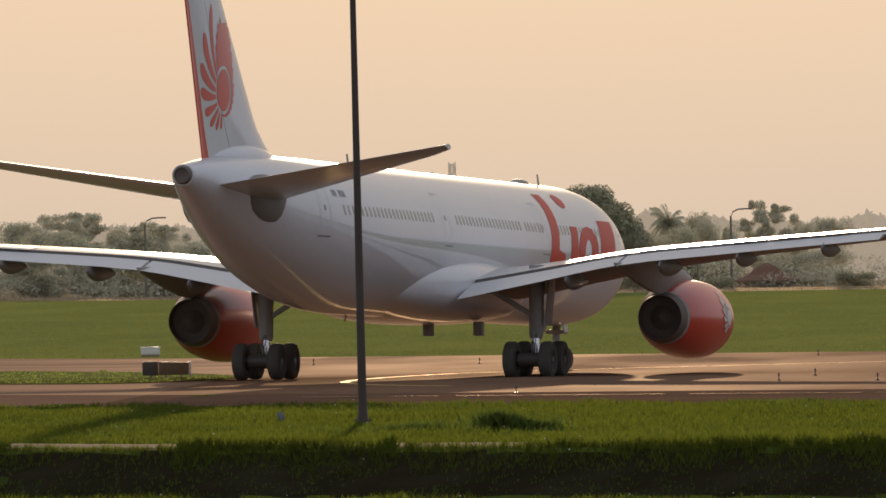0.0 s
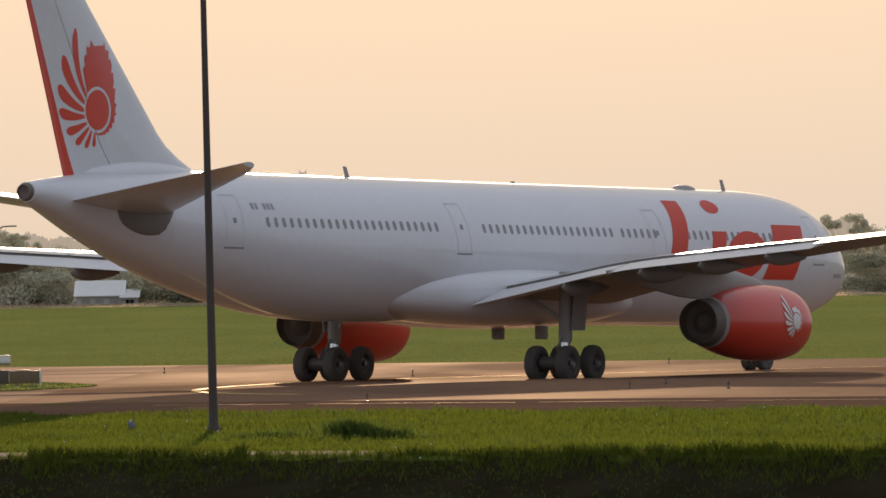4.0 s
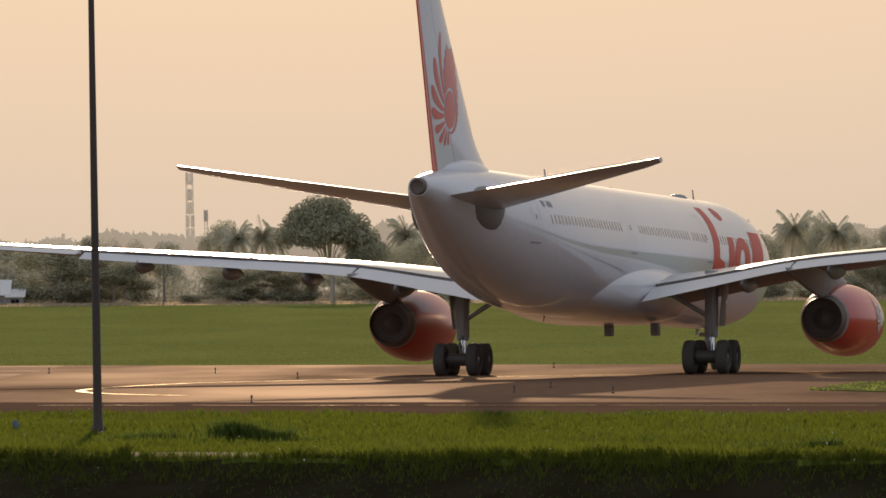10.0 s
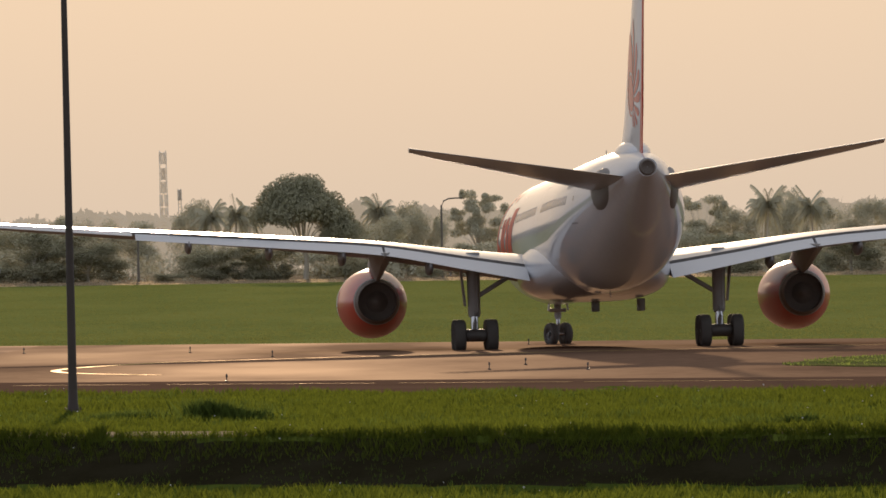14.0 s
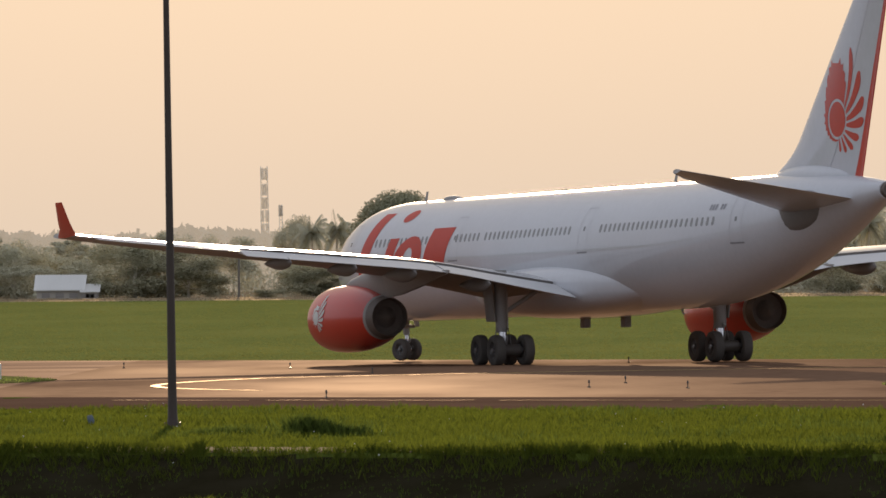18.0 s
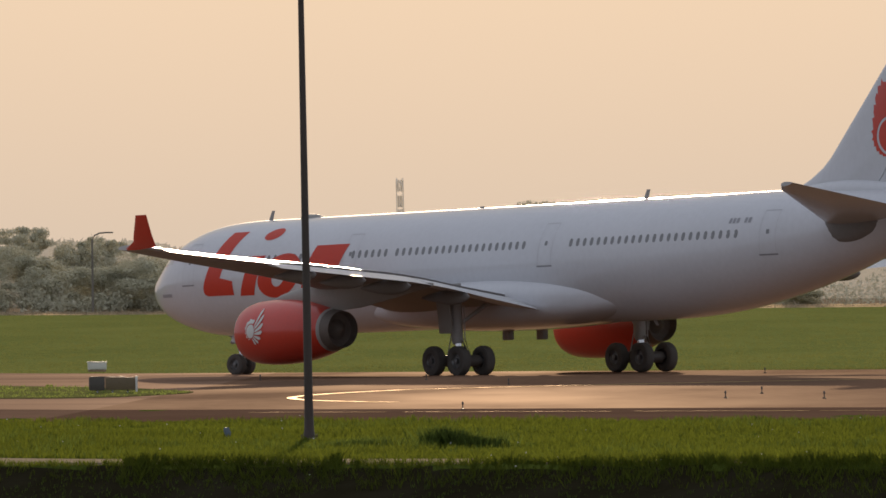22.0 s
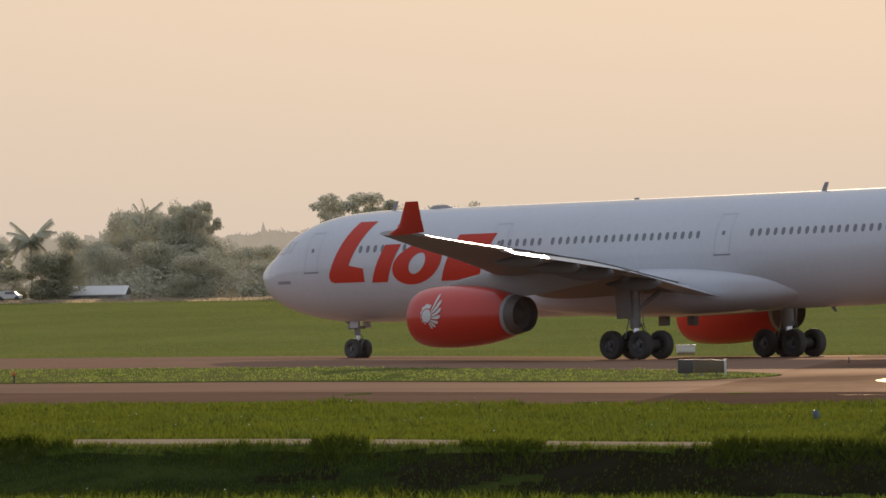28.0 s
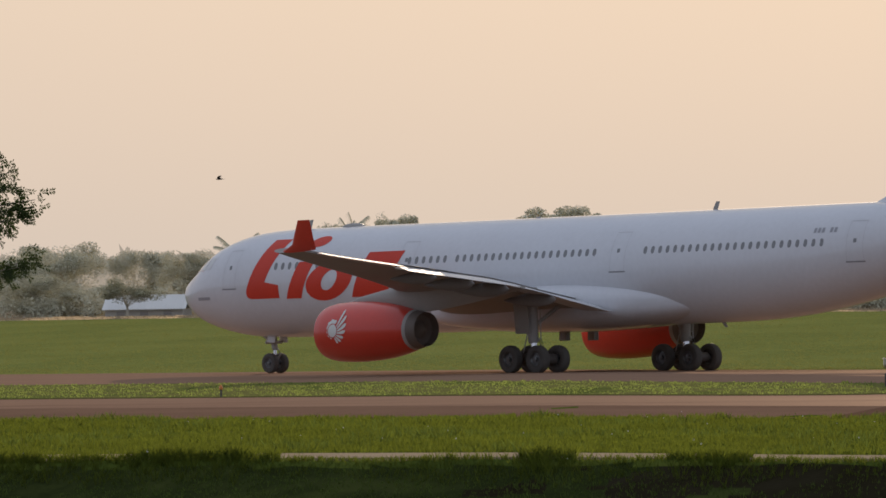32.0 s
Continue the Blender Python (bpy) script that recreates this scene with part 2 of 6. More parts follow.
# ---- tools ----
def mesh_of(name, bm, mats, smooth=True):
    me = bpy.data.meshes.new(name)
    bmesh.ops.recalc_face_normals(bm, faces=bm.faces)
    bm.to_mesh(me)
    bm.free()
    for m in mats if isinstance(mats, (list, tuple)) else (mats,):
        me.materials.append(m)
    if smooth:
        me.shade_smooth()
        me.set_sharp_from_angle(angle=radians(38))
    return me


def part(name, bm, mats, parent, label="", smooth=True):
    ob = new(name, mesh_of(name, bm, mats, smooth))
    ob.parent = parent
    return tagged(ob, label)


def place(name, me, parent, m):
    ob = new(name, me)
    ob.parent = parent
    ob.matrix_basis = m
    return ob


def loft(bm, rings, cap=True, close=True, mat=0):
    rows = [[bm.verts.new(p) for p in r] for r in rings]
    n = len(rows[0])
    for a, b in zip(rows, rows[1:]):
        for i in range(n if close else n - 1):
            j = (i + 1) % n
            try:
                bm.faces.new((a[i], a[j], b[j], b[i])).material_index = mat
            except ValueError:
                pass
    if cap and close:
        for r in (rows[0], rows[-1]):
            bm.faces.new(r).material_index = mat
    return rows


def tube(bm, pts, radii, n=10, mat=0, cap=True):
    """A round bar through points, with a radius at each."""
    pts = [Vector(p) for p in pts]
    rings = []
    for i, p in enumerate(pts):
        d = (pts[min(i + 1, len(pts) - 1)] - pts[max(i - 1, 0)]).normalized()
        u = d.cross(Vector((0, 0, 1)) if abs(d.z) < 0.9 else Vector((1, 0, 0))).normalized()
        v = d.cross(u)
        r = radii[i] if isinstance(radii, (list, tuple)) else radii
        rings.append([p + r * (math.cos(k * 2 * math.pi / n) * u + math.sin(k * 2 * math.pi / n) * v) for k in range(n)])
    loft(bm, rings, cap, True, mat)


def box(bm, c, s, bevel=0.0, mat=0, turn=None):
    """A box of centre c and size s, its edges bevelled."""
    g = bmesh.ops.create_cube(bm, size=1.0)
    vs = g["verts"]
    for v in vs:
        v.co = Vector((v.co.x * s[0], v.co.y * s[1], v.co.z * s[2]))
    if turn:
        bmesh.ops.transform(bm, matrix=turn, verts=vs)
    for v in vs:
        v.co += Vector(c)
    fs = {f for v in vs for f in v.link_faces}
    for f in fs:
        f.material_index = mat
    if bevel:
        bmesh.ops.bevel(bm, geom=list({e for f in fs for e in f.edges}), offset=bevel, segments=2, affect="EDGES", profile=0.6)


def lathe(bm, prof, n=32, axis="x", c=(0, 0, 0), mat=0, cap=False):
    """A turned shape: prof is (along, radius) from one end to the other."""
    rings = []
    for a, r in prof:
        ring = []
        for k in range(n):
            t = 2 * math.pi * k / n
            y, z = r * math.cos(t), r * math.sin(t)
            p = (a, y, z) if axis == "x" else (y, a, z) if axis == "y" else (y, z, a)
            ring.append(Vector(p) + Vector(c))
        rings.append(ring)
    loft(bm, rings, cap, True, mat)


def curve_at(xs, ys, x):
    """A smooth curve through table points."""
    i = max(1, min(len(xs) - 1, int(np.searchsorted(xs, x))))
    x0, x1 = xs[i - 1], xs[i]
    t = min(1, max(0, (x - x0) / (x1 - x0)))
    d = (ys[i] - ys[i - 1]) / (x1 - x0)
    s0 = (ys[i] - ys[i - 2]) / (x1 - xs[i - 2]) if i > 1 else d
    s1 = (ys[i + 1] - ys[i - 1]) / (xs[i + 1] - x0) if i + 1 < len(xs) else d
    h = x1 - x0
    return ys[i - 1] * (1 + 2 * t) * (1 - t) ** 2 + h * s0 * t * (1 - t) ** 2 + ys[i] * t * t * (3 - 2 * t) + h * s1 * t * t * (t - 1)


def soup(name, verts, faces, mat, smooth=False):
    me = bpy.data.meshes.new(name)
    me.from_pydata(verts, [], faces)
    me.materials.append(mat)
    if smooth:
        me.shade_smooth()
    return me

# ---- ground: one sheet from the camera's stand to the horizon ----
def channel_line(x):
    x = max(-75, min(30, x))
    return 239.2 - 0.73 * x - 0.0018 * x * x


def view_swell(x, y):
    """The land rises gently towards the far left, shaped by bearing to fit the camera's view."""
    t = min(1, max(0, (-x / max(y, 1) - 0.05) / 0.045)) if y > 100 else 0
    return 0.00037 * min(y, 1500) * t * t * (3 - 2 * t)


def ground_z(x, y):
    yc = channel_line(x)
    edge = yc - 3.6 + 0.7 * noise.noise((x * 0.16, 3, 0)) + 0.3 * noise.noise((x * 0.7, 8, 0))
    z = 0.0
    if y < edge:
        z = -1.05 * min(1, max(0, (edge - y) / 4.2)) ** 0.8
    if y > 640:
        lift = 2.0 - 0.0015 * max(-400, min(200, x))
        t = min(1, (y - 640) / 510)
        z = lift * t + (0.22 * min(1, max(0, (y - 1150) / 6)) if y > 1150 else 0)
    if y < 420:
        z += 0.05 * noise.noise((x * 0.5, y * 0.12, 1))
    return z + view_swell(x, y)


def spread(*spans):
    out = []
    for a, b, step in spans:
        out += list(np.arange(a, b, step))
    return out + [spans[-1][1]]


xs = spread((-4000, -400, 400), (-400, -80, 20), (-80, -48, 4), (-48, 20, 0.5), (20, 60, 4), (60, 400, 34), (400, 4000, 400))
ys = spread((-300, 150, 50), (150, 205, 5), (205, 226, 2), (226, 250, 0.35), (250, 300, 2), (300, 340, 4), (340, 640, 20), (640, 1140, 25), (1140, 1170, 2), (1170, 1300, 26), (1300, 5000, 370))


def follow(x, y):
    """Rows of the sheet run along the drain where the bank is."""
    near = min(1, max(0, (y - 150) / 60)) * min(1, max(0, (420 - y) / 150))
    return y + near * (channel_line(x) - 245)


verts = [(x, follow(x, y), ground_z(x, follow(x, y))) for y in ys for x in xs]
nx = len(xs)
faces = [(j * nx + i, j * nx + i + 1, (j + 1) * nx + i + 1, (j + 1) * nx + i) for j in range(len(ys) - 1) for i in range(nx - 1)]
me = soup("ground", verts, faces, M_SOIL, True)
me.materials.append(M_FIELD)
me.materials.append(M_DRY)
me.materials.append(M_SHADE_EARTH)
me.materials.append(M_SHADE_BANK)
# Steep bank faces get the earth and soil darkened for shade.
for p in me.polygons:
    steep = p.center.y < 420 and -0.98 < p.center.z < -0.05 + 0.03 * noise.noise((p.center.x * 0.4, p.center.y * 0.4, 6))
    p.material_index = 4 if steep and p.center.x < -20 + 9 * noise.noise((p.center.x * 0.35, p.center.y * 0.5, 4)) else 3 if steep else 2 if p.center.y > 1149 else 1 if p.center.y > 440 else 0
tagged(new("ground", me), "green grassy airfield ground with an earth bank in front", "ground", kind="structure")


def slab(name, columns, z, mat, label, category, thick=0.06, across=10):
    """A slab with real edges, in columns of (x, near y, far y), laid on the view-fitted rise of the land."""
    bm = bmesh.new()
    rings = []
    for x, y0, y1 in columns:
        ys = [y0 + (y1 - y0) * k / across for k in range(across + 1)]
        rings.append([Vector((x, y, z + view_swell(x, y))) for y in ys] + [Vector((x, y, z - thick + view_swell(x, y))) for y in reversed(ys)])
    loft(bm, rings)
    return tagged(new(name, mesh_of(name, bm, mat, False)), label, category, kind="structure")


def columns_of(ring, step=2.0):
    """Cuts an outline into columns."""
    out = []
    lo, hi = min(p[0] for p in ring), max(p[0] for p in ring)
    for x in np.linspace(lo + 0.05, hi - 0.05, max(4, int((hi - lo) / step))):
        ys = [y0 + (y1 - y0) * (x - x0) / (x1 - x0) for (x0, y0), (x1, y1) in zip(ring, ring[1:] + ring[:1]) if (x0 > x) != (x1 > x)]
        out.append((x, min(ys), max(ys)))
    return out


def near_edge(x):
    return 331 - 0.77 * x


def far_edge(x):
    return 517 - 0.9 * x


def taxiway_part(xs, mat, edge_mat, label, edge_label):
    slab("taxiway", [(x, near_edge(x) + 19 + 1.5 * noise.noise((x * 0.05, 0, 4)), far_edge(x)) for x in xs], 0.03, mat, label, "taxiway", across=24)
    slab("shoulder", [(x, near_edge(x) - 14 + 1.2 * noise.noise((x * 0.11, 0, 0)), near_edge(x) + 20 + 1.5 * noise.noise((x * 0.05, 0, 4))) for x in xs], 0.024, edge_mat, edge_label, "shoulder")


taxiway_part(list(np.arange(-20, 131, 3)), M_ASPHALT, M_SHOULDER, "worn sunlit asphalt taxiway", "dusty brown taxiway shoulder")
# The left arm has paler asphalt and shoulder tones.
taxiway_part(list(np.arange(-420, -19, 4)), M_PALE_ASPHALT, M_PALE_SHOULDER, "paler asphalt arm of the taxiway", "paler brown shoulder of the left arm")


def rounded(points, r=4.0, n=6):
    out = []
    for i, p in enumerate(points):
        p, a, b = Vector(p), Vector(points[i - 1]), Vector(points[(i + 1) % len(points)])
        ra, rb = min(r, (a - p).length / 2), min(r, (b - p).length / 2)
        s, e = p + (a - p).normalized() * ra, p + (b - p).normalized() * rb
        out += [tuple((1 - t) ** 2 * s + 2 * t * (1 - t) * p + t * t * e) for t in (k / n for k in range(n + 1))]
    return out


ISLAND_A = rounded([(-18.5, 428), (-25, 458), (-46, 485), (-70, 505), (-130, 560), (-400, 800), (-400, 690), (-130, 486), (-59, 431), (-40, 416), (-28, 407), (-21.5, 407)], 9)
ISLAND_B = rounded([(11.6, 377), (13.8, 400), (18, 413), (60, 371), (120, 317), (120, 293), (60, 339), (16, 365)], 5)
for ring in (ISLAND_A, ISLAND_B):
    slab("grass_island", columns_of(ring), 0.07, M_TURF, "low grass island between the taxiways", "grass island", 0.1, 8)


def stripe(name, pts, width, z, mat, label):
    bm = bmesh.new()
    rows = []
    pts = [Vector((*p, 0)) for p in pts]
    for i, p in enumerate(pts):
        d = (pts[min(i + 1, len(pts) - 1)] - pts[max(0, i - 1)]).normalized()
        s = Vector((-d.y, d.x, 0)) * width / 2
        h = z + view_swell(p.x, p.y)
        rows.append([p + s + Vector((0, 0, h)), p - s + Vector((0, 0, h)), p - s + Vector((0, 0, h - 0.004)), p + s + Vector((0, 0, h - 0.004))])
    loft(bm, rows, True)
    return tagged(new(name, mesh_of(name, bm, mat, False)), label, "marking", kind="structure")


def bezier(p, n=14):
    p = [Vector((*q, 0)) for q in p]
    return [((1 - t) ** 3 * p[0] + 3 * t * (1 - t) ** 2 * p[1] + 3 * t * t * (1 - t) * p[2] + t ** 3 * p[3]).xy for t in (k / n for k in range(n + 1))]


LINE_A = bezier([(-10, 379), (-15.2, 391), (-16.2, 405), (-11, 428.5)]) + bezier([(-10.5, 429.8), (-6, 439), (-1, 444), (2.5, 448)], 8) + [(12, 456), (22, 464)]
stripe("yellow_line", LINE_A, 0.36, 0.042, M_LINE, "curved yellow taxi line on the asphalt")
for x0, x1 in ((-14, -9.5), (-8.9, -2.2), (-1.4, 4.0), (4.4, 12.5), (13.5, 30)):
    stripe("yellow_line", [(x0 + (x1 - x0) * k / 6, near_edge(x0 + (x1 - x0) * k / 6) + 9) for k in range(7)], 0.12, 0.044, M_LINE, "worn broken stretch of the yellow taxiway edge line")
stripe("yellow_line", bezier([(24, 470), (31, 480), (33, 492), (26, 505)]), 0.4, 0.042, M_LINE, "curved yellow taxi line on the asphalt")

# narrow concrete service path along the bank, in cast bays
def path_reach(x):
    return float(np.interp(x, [-30, -14], [5.0, 2.4]))


for k, x0 in enumerate(np.arange(-48, 24, 3.0)):
    bm = bmesh.new()
    rows = []
    for x in np.linspace(x0 + 0.01, x0 + 2.99, 5):
        y = channel_line(x)
        z = 0.06 + view_swell(x, y)
        far = y + path_reach(x)
        rows.append([Vector((x, y - 2.6, -0.1)), Vector((x, y - 2.6, z - 0.01)), Vector((x, y - 2.58, z)), Vector((x, far, z)), Vector((x, far + 0.02, z - 0.01)), Vector((x, far + 0.02, -0.1))])
    loft(bm, rows, True)
    if k == 0:
        path = tagged(new("service_path", mesh_of("service_path", bm, M_PATH, False)), "narrow sunlit concrete service path in the grass", "path", kind="structure")
    else:
        part("path_bay", bm, M_PATH, path, smooth=False)

# ---- the airliner: x forward, y to its left, origin on the ground between the main wheels ----
DROOP = 0.0205
airplane = tagged(new("airplane"), "white twin-engine airliner with red lettering shapes, red engines and red winglets", "airplane")
AXIS_Z, RADIUS = 5.15, 2.82
S_TAB = [0, 0.15, 0.5, 1.0, 1.8, 2.6, 3.6, 5.0, 6.5, 8.5, 10.5, 25, 41, 44, 47, 50, 53, 56, 59, 61.5, 62.9]
S_TOP = [4.85, 5.22, 5.54, 5.82, 6.27, 6.8, 7.28, 7.66, 7.88, 7.99, 8.0, 7.98, 7.97, 7.97, 7.97, 7.97, 7.95, 7.87, 7.72, 7.5, 7.33]
S_LOW = [4.85, 4.42, 4.05, 3.68, 3.28, 3.02, 2.78, 2.54, 2.42, 2.36, 2.34, 2.3, 2.3, 2.36, 2.58, 3.0, 3.58, 4.32, 5.22, 6.1, 6.58]
S_WID = [0.0, 0.42, 0.8, 1.14, 1.56, 1.9, 2.22, 2.52, 2.7, 2.8, 2.82, 2.82, 2.82, 2.8, 2.7, 2.5, 2.18, 1.75, 1.22, 0.75, 0.4]


def section(x):
    s = 32.05 - x
    top, low, wid = (curve_at(S_TAB, t, s) for t in (S_TOP, S_LOW, S_WID))
    return (top + low) / 2, max(0.005, (top - low) / 2), max(0.005, wid)


def hull(x, z, side, proud=0.0):
    """The point of the hull's skin at station x and height z (level frame) on the left (1) or right (-1)."""
    zc, rz, w = section(x)
    q = max(-0.999, min(0.999, (z - zc) / rz))
    n = Vector((0, w * math.sqrt(1 - q * q), rz * q))
    y = n.y + proud * math.sqrt(1 - q * q)
    return Vector((x, side * y, zc + n.z + proud * q))


def droop(bm):
    for v in bm.verts:
        v.co.z -= DROOP * v.co.x
    return bm


def skin(rows, side, proud=0.012, cols=6, thick=0.0):
    """A piece of skin in rows of (z, x from, x to), bent onto the hull."""
    bm = bmesh.new()
    grid = [[bm.verts.new(hull(a + (b - a) * k / cols, z, side, proud)) for k in range(cols + 1)] for z, a, b in rows]
    for r, s in zip(grid, grid[1:]):
        for k in range(cols):
            bm.faces.new((r[k], r[k + 1], s[k + 1], s[k]))
    return droop(bm)


# fuselage
bm = bmesh.new()
stations = list(np.concatenate([np.linspace(0.001, 0.5, 8), np.linspace(0.6, 10.5, 34), np.linspace(11.5, 41, 16), np.linspace(42, 62.9, 34)]))
rings = []
for s in stations:
    zc, rz, w = section(32.05 - s)
    rings.append([Vector((32.05 - s, w * math.sin(t), zc + rz * math.cos(t))) for t in (2 * math.pi * k / 72 for k in range(72))])
loft(bm, rings)
part("fuselage", droop(bm), M_WHITE, airplane)
# exhaust of the tail's small turbine
bm = bmesh.new()
zc, rz, w = section(-30.9)
lathe(bm, [(-30.8, 0.36), (-31.0, 0.31), (-31.06, 0.29), (-31.06, 0.25), (-30.98, 0.24), (-30.95, 0.02)], 24, c=(0, 0, zc), cap=False)
part("tail_exhaust", droop(bm), M_NOZZLE, airplane, "dark metal exhaust at the tail cone's end")
# belly fairing
bm = bmesh.new()
rings = []
for k in range(41):
    t = k / 40
    x = 12.6 - 21.4 * t
    e = math.sin(math.pi * min(1, max(0, t))) ** 0.5 if 0 < t < 1 else 0.0
    wy, dz = 1.2 + 2.05 * e, 1.5 * e
    ring = []
    for j in range(40):
        a = 2 * math.pi * j / 40
        ca, sa = math.cos(a), math.sin(a)
        y = wy * math.copysign(abs(ca) ** 0.75, ca)
        z = 3.5 + (1.3 * e + 0.1) * math.copysign(abs(sa) ** 0.8, sa) if sa > 0 else 3.55 - (0.45 + 1.02 * e) * abs(sa) ** 0.62
        ring.append(Vector((x, y, z)))
    rings.append(ring)
loft(bm, rings)
part("belly_fairing", droop(bm), M_WHITE, airplane, "white bulging wing-root fairing")

# wings
W_Y = [2.0, 3.0, 6.0, 9.4, 13.5, 18.0, 22.0, 26.0, 29.3]
W_LE = [10.6, 10.0, 8.1, 5.95, 3.25, 0.25, -2.35, -4.95, -7.1]
W_TE = [-3.4, -3.4, -3.45, -3.6, -4.8, -6.15, -7.35, -8.55, -9.55]
W_Z = [3.0, 3.16, 3.75, 4.4, 4.74, 5.06, 5.34, 5.64, 5.92]
W_RISE = [0.62, 0.55, 0.3, 0.05, 0.08, 0.08, 0.06, 0.05, 0.04]
W_T = [1.4, 1.3, 1.0, 0.76, 0.6, 0.48, 0.38, 0.3, 0.24]


def wing_at(y):
    return [float(np.interp(y, W_Y, t)) if t is W_TE else float(curve_at(W_Y, t, y)) for t in (W_LE, W_TE, W_Z, W_RISE, W_T)]


def foil(y, side, u0, u1, n=14, lower=0.0, back=0.0):
    """A ring of the wing's profile between two parts of the chord (0 at the leading edge)."""
    le, te, z, rise, thick = wing_at(y)
    us = [u0 + (u1 - u0) * (0.5 - 0.5 * math.cos(math.pi * k / n)) for k in range(n + 1)]

    def spot(u, up):
        h = 5 * (0.2969 * math.sqrt(max(u, 0)) - 0.126 * u - 0.3516 * u * u + 0.2843 * u ** 3 - 0.1036 * u ** 4) * thick
        camber = 0.035 * (le - te) * math.sin(math.pi * min(1, u) ** 1.4)
        zz = z + rise * (1 - u) + camber * 0.5 + (h * 1.0 if up else -h * 0.85) * (1 if u < 0.999 else 0.4)
        return Vector((le + (te - le) * u - back, side * y, zz - lower - (1.5 * lower * (u - u0) / (u1 - u0) if back else 0)))
    return [spot(u, True) for u in us] + [spot(u, False) for u in reversed(us)]


for side, word in ((1, "left"), (-1, "right")):
    bm = bmesh.new()
    loft(bm, [foil(y, side, 0.0, 0.8) for y in np.linspace(2.0, 9.4, 9)] + [foil(y, side, 0.0, 0.8) for y in np.linspace(10.2, 29.3, 22)])
    bmesh.ops.recalc_face_normals(bm, faces=bm.faces)
    # Undersides and the gap before the flaps get darker greys in place of shade.
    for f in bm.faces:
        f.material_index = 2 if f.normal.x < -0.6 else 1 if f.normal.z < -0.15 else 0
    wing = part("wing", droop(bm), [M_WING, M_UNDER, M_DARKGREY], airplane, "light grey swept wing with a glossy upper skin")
    for y0, y1, name in ((3.1, 9.3, "flap"), (9.42, 20.2, "flap"), (20.35, 27.9, "aileron")):
        bm = bmesh.new()
        loft(bm, [foil(y, side, 0.82, 1.0, 6, 0.09 if name == "flap" else 0.02, 0.03) for y in np.linspace(y0, y1, 9)])
        part(name, droop(bm), M_FLAP, wing)
    bm = bmesh.new()
    for y in (14.5, 16.2, 17.9):
        a, b = foil(y - 0.75, side, 0.62, 0.82, 4), foil(y + 0.75, side, 0.62, 0.82, 4)
        up = Vector((0, 0, 0.014))
        va, vb = [bm.verts.new(p + up) for p in a[:5]], [bm.verts.new(p + up) for p in b[:5]]
        for k in range(4):
            bm.faces.new((va[k], va[k + 1], vb[k + 1], vb[k]))
    part("spoiler", droop(bm), M_FLAP, wing)
    # winglet
    bm = bmesh.new()
    rings = []
    for t in (0, 0.08, 0.2, 0.4, 0.7, 0.95, 1.0):
        y = 29.3 + 0.12 * min(1, t * 4) + 0.7 * t
        z = 5.95 + 1.42 * t
        le, te = -7.7 - 0.7 * min(1, t * 5) ** 0.8 - 1.3 * t, -10.1 - 0.1 * min(1, t * 5) - 0.35 * t
        th = 0.13 * (1 - 0.6 * t) * (0.4 if t == 1 else 1)
        out = Vector((0, 0.95, -0.3)) if t > 0.05 else Vector((0, 0.3, -0.95))
        ring = []
        for k in range(16):
            a = 2 * math.pi * k / 16
            u = 0.5 - 0.5 * math.cos(a)
            ring.append(Vector((le + (te - le) * u, 0, 0)) + Vector((0, y, z)) + out * th * math.sin(a) * (1.2 - u))
        rings.append([Vector((p.x, side * p.y, p.z)) for p in ring])
    loft(bm, rings)
    part("winglet", droop(bm), M_RED, wing, "red upturned winglet")
    # flap-track fairings under the wing
    for y, size in ((7.4, 0.9), (11.2, 0.95), (14.4, 0.88), (17.9, 0.8)):
        le, te, z, rise, thick = wing_at(y)
        bm = bmesh.new()
        rings = []
        length = 4.2 * size
        for k in range(15):
            t = k / 14
            x = te + 3.9 * size - length * t
            r = 0.31 * size * math.sin(math.pi * min(1, 0.02 + 0.98 * t) ** 1.5) ** 0.55 + 0.01
            zc = z - 0.47 * size + rise * 0.25 * (1 - t)
            rings.append([Vector((x, side * y + r * 0.6 * math.cos(a), zc + r * 1.2 * math.sin(a))) for a in (2 * math.pi * j / 16 for j in range(16))])
        loft(bm, rings)
        part("flap_track_fairing", droop(bm), M_DARKGREY, wing, "grey canoe-shaped fairing under the trailing edge")
    # tailplane
    bm = bmesh.new()
    rings = []
    for y in np.linspace(0.4, 9.7, 12):
        t = (y - 0.6) / 9.1
        le, te = -22.4 - 7.6 * t, -28.9 - 2.3 * t
        if y > 9.5:
            le -= 0.35
        z = 6.62 + 1.27 * t
        th = 0.62 - 0.4 * t
        ring = []
        for k in range(24):
            a = 2 * math.pi * k / 24
            u = 0.5 - 0.5 * math.cos(a)
            ring.append(Vector((le + (te - le) * u, side * y, z - 0.07 * (1 - u) * (le - te) + 0.5 * th * math.sin(a) * (1.25 - u) ** 0.8)))
        rings.append(ring)
    loft(bm, rings)
    part("tailplane", droop(bm), M_WING, airplane, "light grey swept tailplane")
    bm = bmesh.new()
    rings = []
    for k in range(15):
        t = k / 14
        x = -22.9 - 4.3 * t
        zc, rz, w = section(x)
        e = math.sin(math.pi * t ** 0.72) ** 0.6 if t < 1 else 0.0
        yy = side * w * 0.86
        rings.append([Vector((x, yy + side * (0.05 + 0.26 * e) * math.cos(a), 6.35 - 0.2 * e + 0.25 * t + (0.05 + 0.82 * e) * math.sin(a))) for a in (2 * math.pi * j / 16 for j in range(16))])
    loft(bm, rings)
